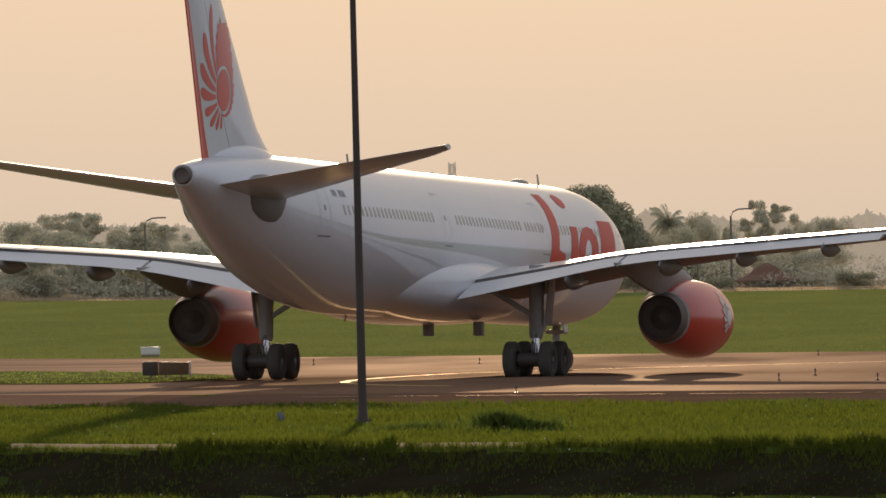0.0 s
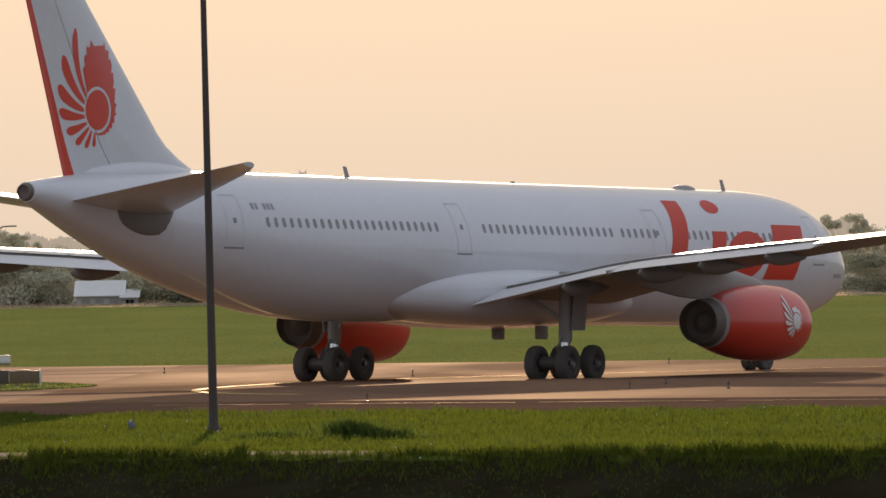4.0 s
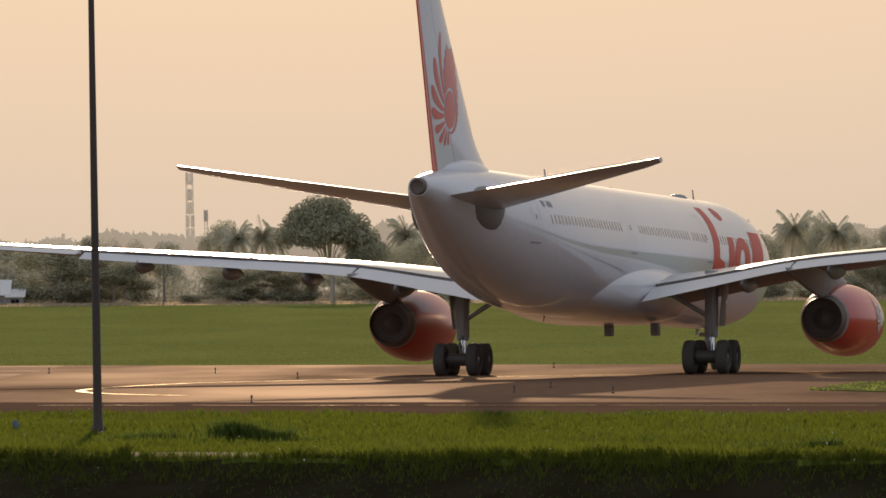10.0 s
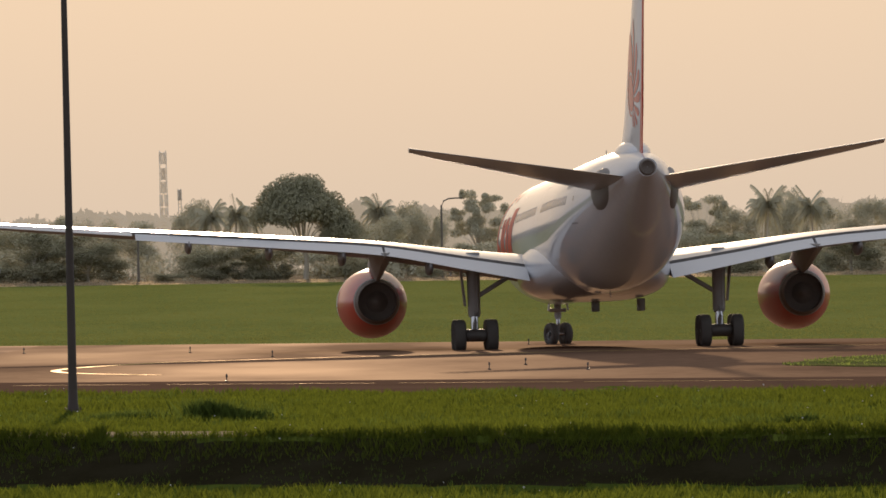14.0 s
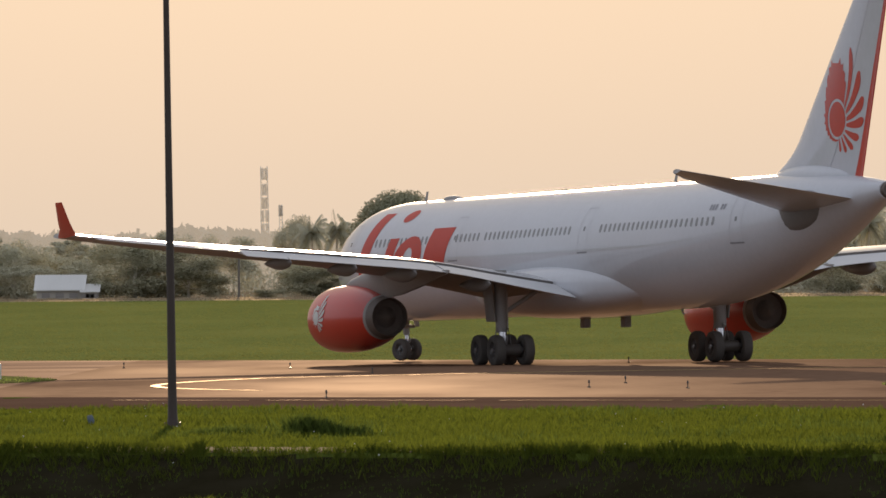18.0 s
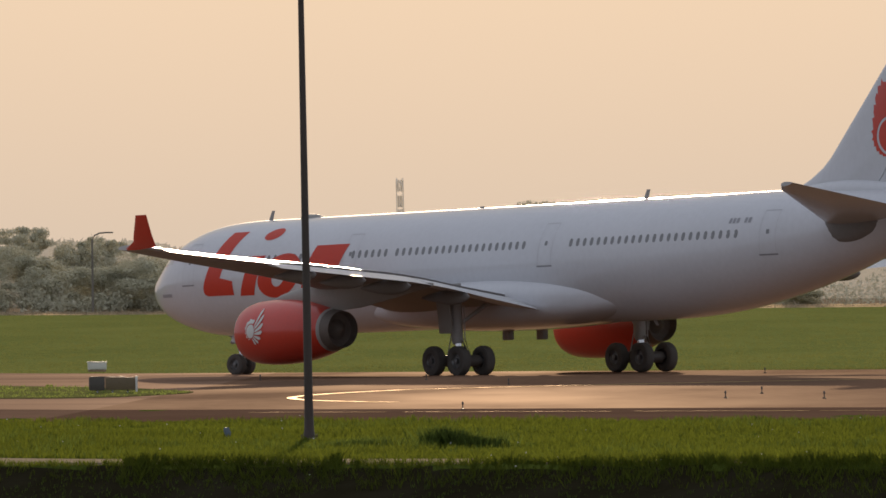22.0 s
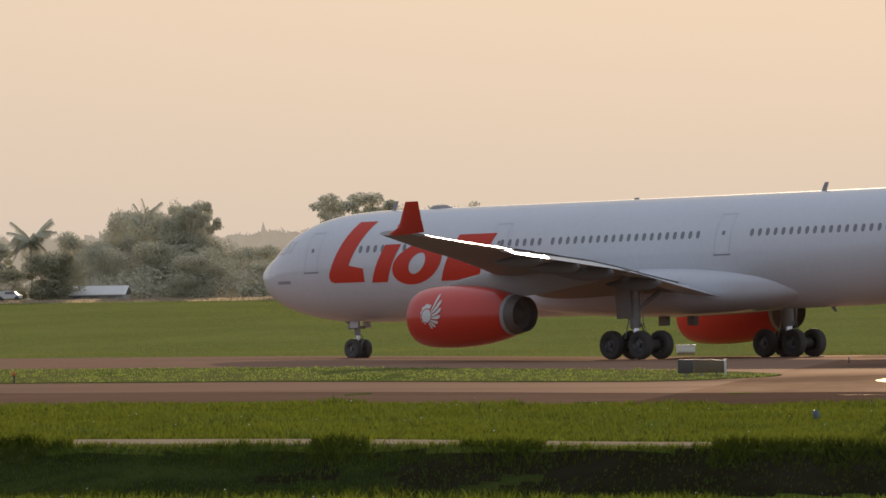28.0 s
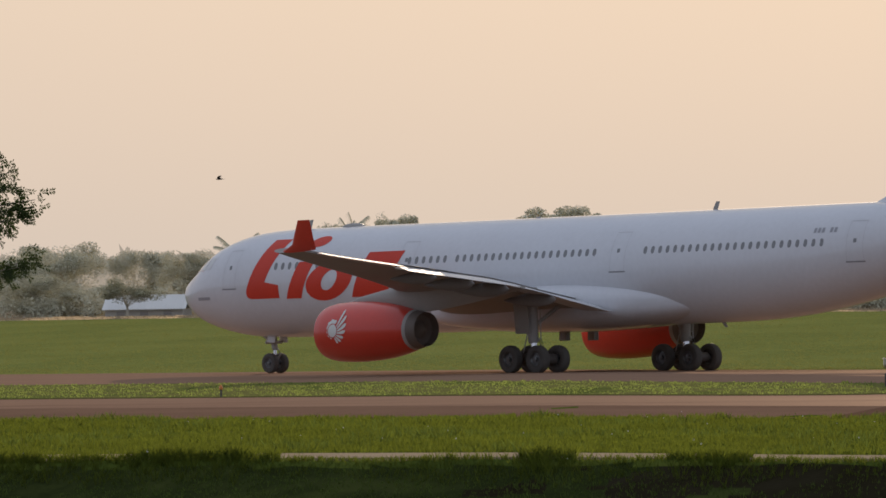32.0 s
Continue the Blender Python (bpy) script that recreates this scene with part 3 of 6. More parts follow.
    part("tailplane_fairing", droop(bm), M_DARKGREY, airplane, "dark grey root fairing of the tailplane")
    # engine and pylon
    ey, ez = side * 9.37, 2.33
    engine = part("engine", (lambda b: (lathe(b, [(10.55, 1.18), (10.62, 1.25), (10.6, 1.33), (10.4, 1.4), (9.9, 1.485), (9.0, 1.53), (8.0, 1.53), (7.0, 1.48), (6.0, 1.37), (5.2, 1.23), (4.6, 1.08), (4.4, 1.02)], 48, c=(0, ey, ez)), droop(b))[1])(bmesh.new()), M_RED, airplane, "glossy red engine cowling")
    bm = bmesh.new()
    lathe(bm, [(10.55, 1.18), (10.2, 1.12), (9.3, 1.2), (8.6, 1.22)], 48, c=(0, ey, ez))
    part("intake", droop(bm), M_BARE, engine, "bare metal intake duct")
    bm = bmesh.new()
    lathe(bm, [(8.6, 1.23), (8.6, 0.3), (9.0, 0.18), (9.2, 0.02)], 32, c=(0, ey, ez))
    part("fan", droop(bm), M_BLACK, engine)
    bm = bmesh.new()
    lathe(bm, [(4.4, 1.02), (4.3, 0.995), (4.2, 0.975)], 48, c=(0, ey, ez))
    part("cowl_band", droop(bm), M_GEAR, engine, "light grey band round the cowl's rear")
    bm = bmesh.new()
    lathe(bm, [(4.2, 0.97), (4.0, 0.93), (3.8, 0.89), (3.62, 0.86), (3.62, 0.84), (3.8, 0.83)], 48, c=(0, ey, ez))
    part("nozzle", droop(bm), M_NOZZLE, engine, "dark heat-stained exhaust nozzle")
    bm = bmesh.new()
    lathe(bm, [(4.12, 0.5), (4.05, 0.44), (3.9, 0.3), (3.72, 0.1), (3.68, 0.01)], 32, c=(0, ey, ez))
    lathe(bm, [(3.8, 0.83), (4.0, 0.82), (4.08, 0.8), (4.1, 0.3)], 40, c=(0, ey, ez))
    part("exhaust_plug", droop(bm), M_BLACK, engine)
    bm = bmesh.new()
    rings = []
    for x, zl, zh, hw in ((9.3, 3.72, 3.84, 0.05), (8.4, 3.6, 4.1, 0.16), (7.2, 3.55, 4.3, 0.22), (6.0, 3.5, 4.5, 0.24), (5.0, 3.35, 4.7, 0.24), (4.0, 3.2, 4.8, 0.22), (2.8, 3.5, 4.75, 0.18), (1.4, 4.0, 4.7, 0.12), (0.2, 4.45, 4.65, 0.04)):
        rings.append([Vector((x, ey + hw * math.cos(a), (zl + zh) / 2 + (zh - zl) / 2 * math.sin(a))) for a in (2 * math.pi * j / 14 for j in range(14))])
    loft(bm, rings)
    part("pylon", droop(bm), M_UNDER, engine, "grey engine pylon")
    bm = bmesh.new()
    rings = []
    for x, zl, zh, hw in ((4.3, 3.3, 4.3, 0.12), (3.6, 3.22, 4.5, 0.3), (2.2, 3.3, 4.55, 0.42), (0.6, 3.5, 4.5, 0.47), (-1.0, 3.72, 4.45, 0.46), (-2.4, 3.95, 4.35, 0.38), (-3.5, 4.12, 4.28, 0.12)):
        foot = 0.35 * hw
        rings.append([Vector((x, ey + dy, z)) for dy, z in ((-hw, zh), (hw, zh), (hw, zh - 0.3 * (zh - zl)), ((hw + foot) / 2, zh - 0.68 * (zh - zl)), (foot, zl + 0.08), (0.5 * foot, zl), (-0.5 * foot, zl), (-foot, zl + 0.08), (-(hw + foot) / 2, zh - 0.68 * (zh - zl)), (-hw, zh - 0.3 * (zh - zl)))])
    loft(bm, rings)
    part("pylon_fairing", droop(bm), M_UNDER, engine, "deep grey fairing behind the pylon")
    # mark on the cowl: white disc, crown and feathers
    bm = bmesh.new()

    def cowl(x, a, up=0.0):
        rr = float(np.interp(x, [6.0, 7, 8, 9, 9.9, 10.4], [1.38, 1.5, 1.55, 1.55, 1.5, 1.42])) + up
        return Vector((x, ey + side * rr * math.cos(a), ez + rr * math.sin(a)))
    ex, er = 8.98, 0.33

    def mark(dx, dz, up=0.008):
        return cowl(ex + dx, 0.04 + dz / 1.55, up)
    c = bm.verts.new(mark(0, 0, 0.006))
    loops = [[bm.verts.new(mark(f * er * math.cos(k * math.pi / 10), f * er * math.sin(k * math.pi / 10), 0.006)) for k in range(20)] for f in (0.5, 1.0)]
    for k in range(20):
        bm.faces.new((c, loops[0][k], loops[0][(k + 1) % 20]))
        bm.faces.new((loops[0][k], loops[1][k], loops[1][(k + 1) % 20], loops[0][(k + 1) % 20]))
    part("emblem_disc", droop(bm), M_SIGNW, engine, "white disc", smooth=False)
    bm = bmesh.new()
    pairs = []
    for k in range(25):
        a = radians(-80 + 200 * k / 24)
        wide = er * (1.24 + 0.55 * max(0, math.sin(a)) ** 1.5 + 0.1 * math.sin(k * 1.7))
        pairs.append([bm.verts.new(mark(r * math.cos(a), r * math.sin(a))) for r in (er * 1.14, wide)])
    for p, q in zip(pairs, pairs[1:]):
        bm.faces.new((p[0], q[0], q[1], p[1]))
    part("emblem_crown", droop(bm), M_SIGNW, engine, "white crown over the disc", smooth=False)
    for a0, a1, far, wide in ((146, 115, 1.3, 0.17), (163, 138, 1.18, 0.2), (182, 161, 1.06, 0.2), (198, 182, 0.98, 0.18), (216, 204, 0.88, 0.16), (231, 224, 0.8, 0.14), (245, 243, 0.72, 0.12)):
        bm = bmesh.new()
        rows = []
        for j in range(9):
            f = j / 8
            rr, bend = er * 1.12 + (far - er * 1.12) * f, radians(a0 + (a1 - a0) * f ** 0.75)
            d, q = Vector((math.cos(bend), math.sin(bend))), Vector((-math.sin(bend), math.cos(bend)))
            w = wide * (0.35 + 0.9 * f ** 0.8) * math.sqrt(max(0.04, 1 - max(0, (f - 0.7) / 0.3) ** 2.2))
            rows.append([bm.verts.new(mark(*(d * rr + q * w * g))) for g in (0.5, 0, -0.45)])
        for p, q in zip(rows, rows[1:]):
            for i in range(2):
                bm.faces.new((p[i], p[i + 1], q[i + 1], q[i]))
        part("emblem_feather", droop(bm), M_SIGNW, engine, "white feather stroke", smooth=False)

# fin and rudder
F_T = [0.0, 0.03, 0.06, 0.1, 0.15, 0.2, 0.3, 0.6, 0.9, 0.985, 1.0]


def fin_line(t):
    z = 7.5 + 9.05 * t
    le = -19.8 - 9.15 * t
    if t < 0.2:
        le += 2.2 * ((0.2 - t) / 0.2) ** 2
    if t > 0.95:
        le -= 0.6 * (t - 0.95) / 0.05
    te = -28.2 - 3.4 * t
    return le, te, z, 1.3 - 0.8 * t


def fin_ring(t, u0, u1, n=12):
    le, te, z, th = fin_line(t)
    us = [u0 + (u1 - u0) * (0.5 - 0.5 * math.cos(math.pi * k / n)) for k in range(n + 1)]

    def half(u):
        return max(0.012, 0.5 * th * 2.6 * (0.2969 * math.sqrt(max(u, 0)) - 0.126 * u - 0.3516 * u * u + 0.2843 * u ** 3 - 0.1015 * u ** 4))
    return [Vector((le + (te - le) * u, half(u) * 2.2, z)) for u in us] + [Vector((le + (te - le) * u, -half(u) * 2.2, z)) for u in reversed(us)]


bm = bmesh.new()
loft(bm, [fin_ring(t, 0, 0.665 - 0.12 * t) for t in F_T])
fin = part("fin", droop(bm), M_WHITE, airplane, "tall white swept fin")
bm = bmesh.new()
loft(bm, [fin_ring(t, 0.672 - 0.12 * t, 0.935) for t in F_T])
part("rudder", droop(bm), M_WHITE, fin, "white rudder with a dark hinge line")
bm = bmesh.new()
loft(bm, [fin_ring(t, 0.935, 1.0) for t in F_T])
part("rudder_edge", droop(bm), M_RED, fin, "red trailing edge")
bm = bmesh.new()
rings = []
for k in range(13):
    t = k / 12
    e = math.sin(math.pi * t) ** 0.7
    x = -18.5 - 8.6 * t
    rings.append([Vector((x, (0.1 + 0.62 * e) * math.cos(a), 7.72 + (0.05 + 0.55 * e) * math.sin(a))) for a in (2 * math.pi * j / 20 for j in range(20))])
loft(bm, rings)
part("fin_root_fairing", droop(bm), M_WHITE, airplane)


def fin_spot(x, z, side):
    t = (z - 7.5) / 9.05
    le, te, zz, th = fin_line(t)
    u = min(0.93, max(0.02, (x - le) / (te - le)))
    h = 0.5 * th * 2.6 * (0.2969 * math.sqrt(u) - 0.126 * u - 0.3516 * u * u + 0.2843 * u ** 3 - 0.1015 * u ** 4) * 2.2
    return Vector((x, side * (h + 0.012), z))


for side in (1, -1):
    bm = bmesh.new()

    def blob(outline, centre):
        c = bm.verts.new(fin_spot(*centre, side))
        n = 3
        loops = [[bm.verts.new(fin_spot(centre[0] + (x - centre[0]) * k / n, centre[1] + (z - centre[1]) * k / n, side)) for x, z in outline] for k in range(1, n + 1)]
        m = len(outline)
        for i in range(m):
            bm.faces.new((c, loops[0][i], loops[0][(i + 1) % m]))
        for a, b in zip(loops, loops[1:]):
            for i in range(m):
                bm.faces.new((a[i], a[(i + 1) % m], b[(i + 1) % m], b[i]))
    cx, cz = -26.22, 10.13
    blob([(cx + 0.76 * math.cos(k * math.pi / 14), cz + 0.76 * math.sin(k * math.pi / 14)) for k in range(28)], (cx, cz))
    part("emblem_disc", droop(bm), M_RED, fin, "red disc")
    bm = bmesh.new()
    # crown over the disc with a ragged front edge, thinning to a tail under it, and a bare arc between the two
    n = 60
    inner, outer = [], []
    for k in range(n + 1):
        a = radians(-96 + 234 * k / n)
        inner.append((cx + 0.89 * math.cos(a), cz + 0.88 * math.sin(a)))
        ragged = 1 + (0.045 * math.sin(k * 1.7) + 0.03 * math.sin(k * 3.1)) * min(1, k / 14)
        if a > 0:
            reach = (1.2 if a < math.pi / 2 else -1.04) * abs(math.cos(a)) ** 0.42 * ragged
            outer.append((cx + reach, cz + 2.48 * math.sin(a) ** 1.35 * ragged))
        else:
            wide = 0.92 + 0.28 * (1 + a / 1.68)
            outer.append((cx + wide * math.cos(a) * ragged, cz + wide * math.sin(a) * ragged))
    rows = [[bm.verts.new(fin_spot(p[0] + (q[0] - p[0]) * f, p[1] + (q[1] - p[1]) * f, side)) for p, q in zip(inner, outer)] for f in (0, 0.25, 0.5, 0.75, 1)]
    for r0, r1 in zip(rows, rows[1:]):
        for k in range(n):
            bm.faces.new((r0[k], r0[k + 1], r1[k + 1], r1[k]))
    part("emblem_crown", droop(bm), M_RED, fin, "red crown over the disc")
    # curved feathers: angle at the disc, angle and reach of the tip, greatest width
    for a0, a1, far, wide in ((146, 115.5, 3.36, 0.4), (163, 138.5, 2.98, 0.5), (182, 161.5, 2.62, 0.48), (198, 182.5, 2.4, 0.42), (216, 204.5, 2.1, 0.35), (231, 224.5, 1.88, 0.29), (245, 243, 1.62, 0.24), (259, 261, 1.42, 0.2)):
        bm = bmesh.new()
        c0 = Vector((cx, cz))
        va, vb = [], []
        steps = 12
        for j in range(steps + 1):
            f = j / steps
            rr = 0.86 + (far - 0.86) * f
            bend = radians(a0 + (a1 - a0) * f ** 0.75)
            d, q = Vector((math.cos(bend), math.sin(bend))), Vector((-math.sin(bend), math.cos(bend)))
            w = wide * (0.28 + 0.95 * f ** 0.8) * math.sqrt(max(0.04, 1 - max(0, (f - 0.7) / 0.3) ** 2.2))
            va.append(bm.verts.new(fin_spot(*(c0 + d * rr + q * w * 0.55), side)))
            vb.append(bm.verts.new(fin_spot(*(c0 + d * rr - q * w * 0.45), side)))
        for j in range(steps):
            bm.faces.new((va[j], va[j + 1], vb[j + 1], vb[j]))
        part("emblem_feather", droop(bm), M_RED, fin, "red feather stroke")

# titles: bold slanted red shapes on each side, read from the nose on the left and from the tail on the right
T_LOW = 4.37
for side in (1, -1):
    def run(a, z):
        a += 0.5 * (z - T_LOW)
        return 24.79 - a if side == 1 else 12.7 + a

    def bar(a0, a1, z0, z1, foot=0.0, soft=0.0):
        rows = []
        for k in range(17):
            z = z0 + (z1 - z0) * (k / 16) ** 1.3
            low = z - z0
            cut = soft * (1 - math.sqrt(max(0, 1 - (1 - min(1, low / soft)) ** 2))) if soft else 0
            end = a1 + (foot - 0.5 * low if foot and low < 0.82 else 0)
            rows.append((z, run(a0 + cut, z), run(end, z)))
        part("title_shape", skin(rows, side, cols=8), M_TITLE, airplane, "bold slanted red block")
    bar(0.0, 1.3, T_LOW, 7.42, 1.5, 0.55)
    bar(3.35, 4.5, T_LOW - 0.05, 6.2)
    bar(8.4, 11.1, T_LOW - 0.1, 6.55)
    for ac, zc0, ra, rz0, hole in ((3.8, 7.22, 0.68, 0.28, 0.0), (6.3, 5.2, 1.72, 1.05, 0.4)):
        bm = bmesh.new()
        n = 40
        loops = []
        for q in ([hole, (hole + 1) / 2, 1.0] if hole else [0.02, 0.35, 0.7, 1.0]):
            ring = []
            for k in range(n):
                z = zc0 + q * rz0 * math.sin(2 * math.pi * k / n) * (1.25 if q == hole else 1)
                ring.append(bm.verts.new(hull(run(ac + q * ra * math.cos(2 * math.pi * k / n) * (0.8 if q == hole else 1), z), z, side, 0.012)))
            loops.append(ring)
        for a, b in zip(loops, loops[1:]):
            for k in range(n):
                bm.faces.new((a[k], a[(k + 1) % n], b[(k + 1) % n], b[k]))
        part("title_shape", droop(bm), M_TITLE, airplane, "red ring shape" if hole else "red oval dot")

# cabin windows
bm = bmesh.new()
ring_o = []
for k in range(16):
    a = 2 * math.pi * k / 16
    ca, sa = math.cos(a), math.sin(a)
    ring_o.append(Vector((0.125 * math.copysign(abs(ca) ** 0.8, ca), 0.004, 0.2 * math.copysign(abs(sa) ** 0.85, sa))))
loft(bm, [[p + Vector((0, -0.03, 0)) for p in ring_o], ring_o, [Vector((p.x * 0.86, 0.003, p.z * 0.9)) for p in ring_o]], cap=False)
bm.faces.new([bm.verts.new(Vector((p.x * 0.86, 0.003, p.z * 0.9))) for p in ring_o])
WINDOW = mesh_of("window", bm, M_GLASS)
WIN_Z = 6.02
pitch = 0.533
rows_x = [-17.6 + pitch * k for k in range(24)] + [-1.65 + pitch * k for k in range(20)] + [9.4 + pitch * k for k in range(6)] + [14.3 + pitch * k for k in range(17)]
for side in (1, -1):
    for x in rows_x:
        p = hull(x, WIN_Z, side)
        zc, rz, w = section(x)
        tilt = math.degrees(math.asin((WIN_Z - zc) / rz))
        dx = (section(x - 0.3)[2] - section(x + 0.3)[2]) / 0.6
        m = Matrix.Translation((p.x, p.y, p.z - DROOP * p.x)) @ (pose(0, 0, 0, tilt, 0, 0) if side == 1 else pose(0, 0, 0, 0, 0, 180) @ pose(0, 0, 0, tilt, 0, 0))
        place("window", WINDOW, airplane, m)

# doors
for side in (1, -1):
    for x0, wide, z0, z1 in ((26.0, 1.07, 4.9, 6.95), (12.3, 1.07, 4.95, 7.0), (-3.4, 1.05, 4.95, 6.98), (-19.75, 1.07, 4.97, 7.03)):
        door = part("door", skin([(z0, x0 - wide / 2 - 0.06, x0 + wide / 2 + 0.06), (z0 + 0.07, x0 - wide / 2 - 0.06, x0 + wide / 2 + 0.06)], side, 0.008, 2), M_SILL, airplane, "white cabin door with a dark sill")
        part("head_seam", skin([(z1 - 0.03, x0 - wide / 2, x0 + wide / 2), (z1, x0 - wide / 2, x0 + wide / 2)], side, 0.008, 2), M_SEAM, door)
        for edge in (x0 - wide / 2, x0 + wide / 2 - 0.025):
            part("jamb_seam", skin([(z, edge, edge + 0.025) for z in np.linspace(z0 + 0.07, z1 - 0.03, 9)], side, 0.008, 2), M_JAMB, door)
        part("door_window", skin([(5.95 + 0.05 * k, x0 - 0.1, x0 + 0.1) for k in range(5)], side, 0.009, 2), M_GLASS, door)
    # registration as plain bars
    for k in range(6):
        if k != 2:
            part("registration_bar", skin([(z, -18.45 + 0.27 * k, -18.45 + 0.27 * k + 0.18) for z in (6.5, 6.62, 6.74)], side, 0.01, 2), M_REG, airplane)
    part("belly_title_bar", skin([(z, 27.9, 29.2) for z in (4.42, 4.5, 4.58)], side, 0.01, 4), M_REG, airplane)
    part("nose_flag", skin([(z, 28.9, 29.15) for z in (5.95, 6.05, 6.13)], side, 0.01, 2), M_RED, airplane, "small red flag patch")
# radome joint
for side in (1, -1):
    zc, rz, w = section(30.2)
    part("hull_joint", skin([(zc + rz * 0.985 * math.sin(a), 30.185, 30.215) for a in np.linspace(-1.45, 1.45, 25)], side, 0.006, 1), M_SEAM, airplane)
# cockpit windows
for side in (1, -1):
    for s0, s1, z0, z1 in ((2.0, 2.75, 5.95, 6.42), (2.8, 3.4, 5.98, 6.62), (3.45, 4.0, 6.02, 6.6)):
        part("cockpit_window", skin([(z0 + (z1 - z0) * k / 5, 32.05 - s0 - 0.35 * k / 5, 32.05 - s1 - 0.2 * k / 5) for k in range(6)], side, 0.012, 4), M_COCKPIT, airplane, "cockpit pane coloured pale for the sky's reflection")
# aerials, dome and drain masts
for x, h in ((22.7, 0.52), (-7.6, 0.45), (5.3, 0.12)):
    bm = bmesh.new()
    loft(bm, [[Vector((x + 0.17 - 0.3 * t * h * 2, 0, 7.93 + h * t)), Vector((x - 0.02 - 0.3 * t * h * 2, 0.022, 7.93 + h * t)), Vector((x - 0.2 - 0.2 * t * h * 2, 0, 7.93 + h * t)), Vector((x - 0.02 - 0.3 * t * h * 2, -0.022, 7.93 + h * t))] for t in (0, 0.5, 1)])
    part("blade_aerial", droop(bm), M_UNDER, airplane)
bm = bmesh.new()
loft(bm, [[Vector((20.0 - 1.7 * t, 0.42 * math.sin(math.pi * min(0.98, 0.02 + t)) ** 0.5 * math.cos(a), 7.94 + 0.24 * math.sin(math.pi * min(0.98, 0.02 + t)) ** 0.5 * math.sin(a))) for a in (2 * math.pi * j / 16 for j in range(16))] for t in np.linspace(0, 1, 11)])
part("satellite_dome", droop(bm), M_UNDER, airplane, "low grey aerial dome on the roof")
for x, y in ((3.6, -0.2), (3.6, -2.2)):
    bm = bmesh.new()
    box(bm, (x, y, 1.95), (0.5, 0.34, 0.55), 0.05)
    part("belly_box", droop(bm), M_UNDER, airplane, "small dark box under the belly")

bm = bmesh.new()
loft(bm, [[Vector((-8.1 - 0.3 * t, 0.03 * (1 - 0.5 * t), 2.4 - 0.34 * t)), Vector((-8.26 - 0.22 * t, 0, 2.4 - 0.34 * t)), Vector((-8.1 - 0.3 * t, -0.03 * (1 - 0.5 * t), 2.4 - 0.34 * t)), Vector((-7.94 - 0.34 * t, 0, 2.4 - 0.34 * t))] for t in (0, 0.5, 1)])
part("drain_mast", droop(bm), M_UNDER, airplane, "small swept drain mast under the belly")

# landing gear
AXLES = []


def wheel(x, y, r, wide):
    bm = bmesh.new()
    w = wide / 2
    lathe(bm, [(-w * 0.8, r * 0.5), (-w, r * 0.62), (-w, r * 0.8), (-w * 0.82, r * 0.95), (-w * 0.45, r), (w * 0.45, r), (w * 0.82, r * 0.95), (w, r * 0.8), (w, r * 0.62), (w * 0.8, r * 0.5), (-w * 0.8, r * 0.5)], 36, "y")
    ob = part("wheel", bm, M_TYRE, airplane, "black airliner tyre on a grey hub")
    ob.location = (x, y, r)
    bm = bmesh.new()
    for s in (1, -1):
        lathe(bm, [(s * w * 0.72, r * 0.52), (s * w * 0.6, r * 0.47), (s * w * 0.3, r * 0.42), (s * w * 0.35, r * 0.2), (s * w * 0.85, r * 0.17), (s * w * 0.9, r * 0.02)], 24, "y")
        for k in range(8):
            a = 2 * math.pi * k / 8
            box(bm, (r * 0.32 * math.cos(a), s * w * 0.42, r * 0.32 * math.sin(a)), (r * 0.07, w * 0.2, r * 0.07))
    part("hub", bm, M_HUB, ob, "grey metal hub")
    AXLES.append((ob, x, y, r))


for side in (1, -1):
    gy = side * 5.34
    for dx in (0.99, -0.99):
        for dy in (0.7, -0.7):
            wheel(dx, gy + dy, 0.7, 0.5)
    bm = bmesh.new()
    tube(bm, [(-1.1, gy, 0.72), (1.1, gy, 0.72)], 0.17, 12)
    for dx in (0.99, -0.99):
        tube(bm, [(dx, gy - 0.6, 0.7), (dx, gy + 0.6, 0.7)], 0.11, 12)
        tube(bm, [(dx, gy - 0.42, 0.7), (dx, gy + 0.42, 0.7)], 0.27, 16)
    gear = part("bogie_beam", bm, M_SIGN, airplane, "dark bogie beam with brake packs")
    bm = bmesh.new()
    tube(bm, [(0, gy, 0.65), (0.06, gy, 1.9)], 0.16, 16)
    part("piston", bm, M_OLEO, airplane, "polished oleo piston")
    bm = bmesh.new()
    tube(bm, [(0.05, gy, 1.5), (0.07, gy, 1.62), (0.2, gy + side * 0.02, 4.3)], [0.22, 0.27, 0.3], 18)
    tube(bm, [(0.1, gy, 2.3), (0.0, gy - side * 2.3, 3.7)], [0.1, 0.11], 12)
    tube(bm, [(0.3, gy, 2.0), (1.7, gy, 3.9)], 0.07, 10)
    tube(bm, [(-0.3, gy, 1.75), (-0.55, gy, 1.3), (-0.3, gy, 0.85)], 0.07, 8)
    tube(bm, [(0.35, gy + 0.1, 3.2), (0.42, gy + 0.1, 1.9), (0.7, gy + 0.1, 1.0)], 0.03, 6)
    tube(bm, [(-0.3, gy - 0.12, 3.3), (-0.36, gy - 0.12, 1.7), (-0.8, gy - 0.1, 0.95)], 0.03, 6)
    part("main_gear_leg", bm, M_GEAR, airplane, "thick grey main gear leg with side brace and hoses")
    bm = bmesh.new()
    box(bm, (0.42, gy + side * 0.48, 2.95), (1.05, 0.07, 1.95), 0.03, turn=pose(0, 0, 0, side * -6, 0, 0))
    part("gear_door", bm, M_UNDER, airplane, "grey door fixed to the gear leg")
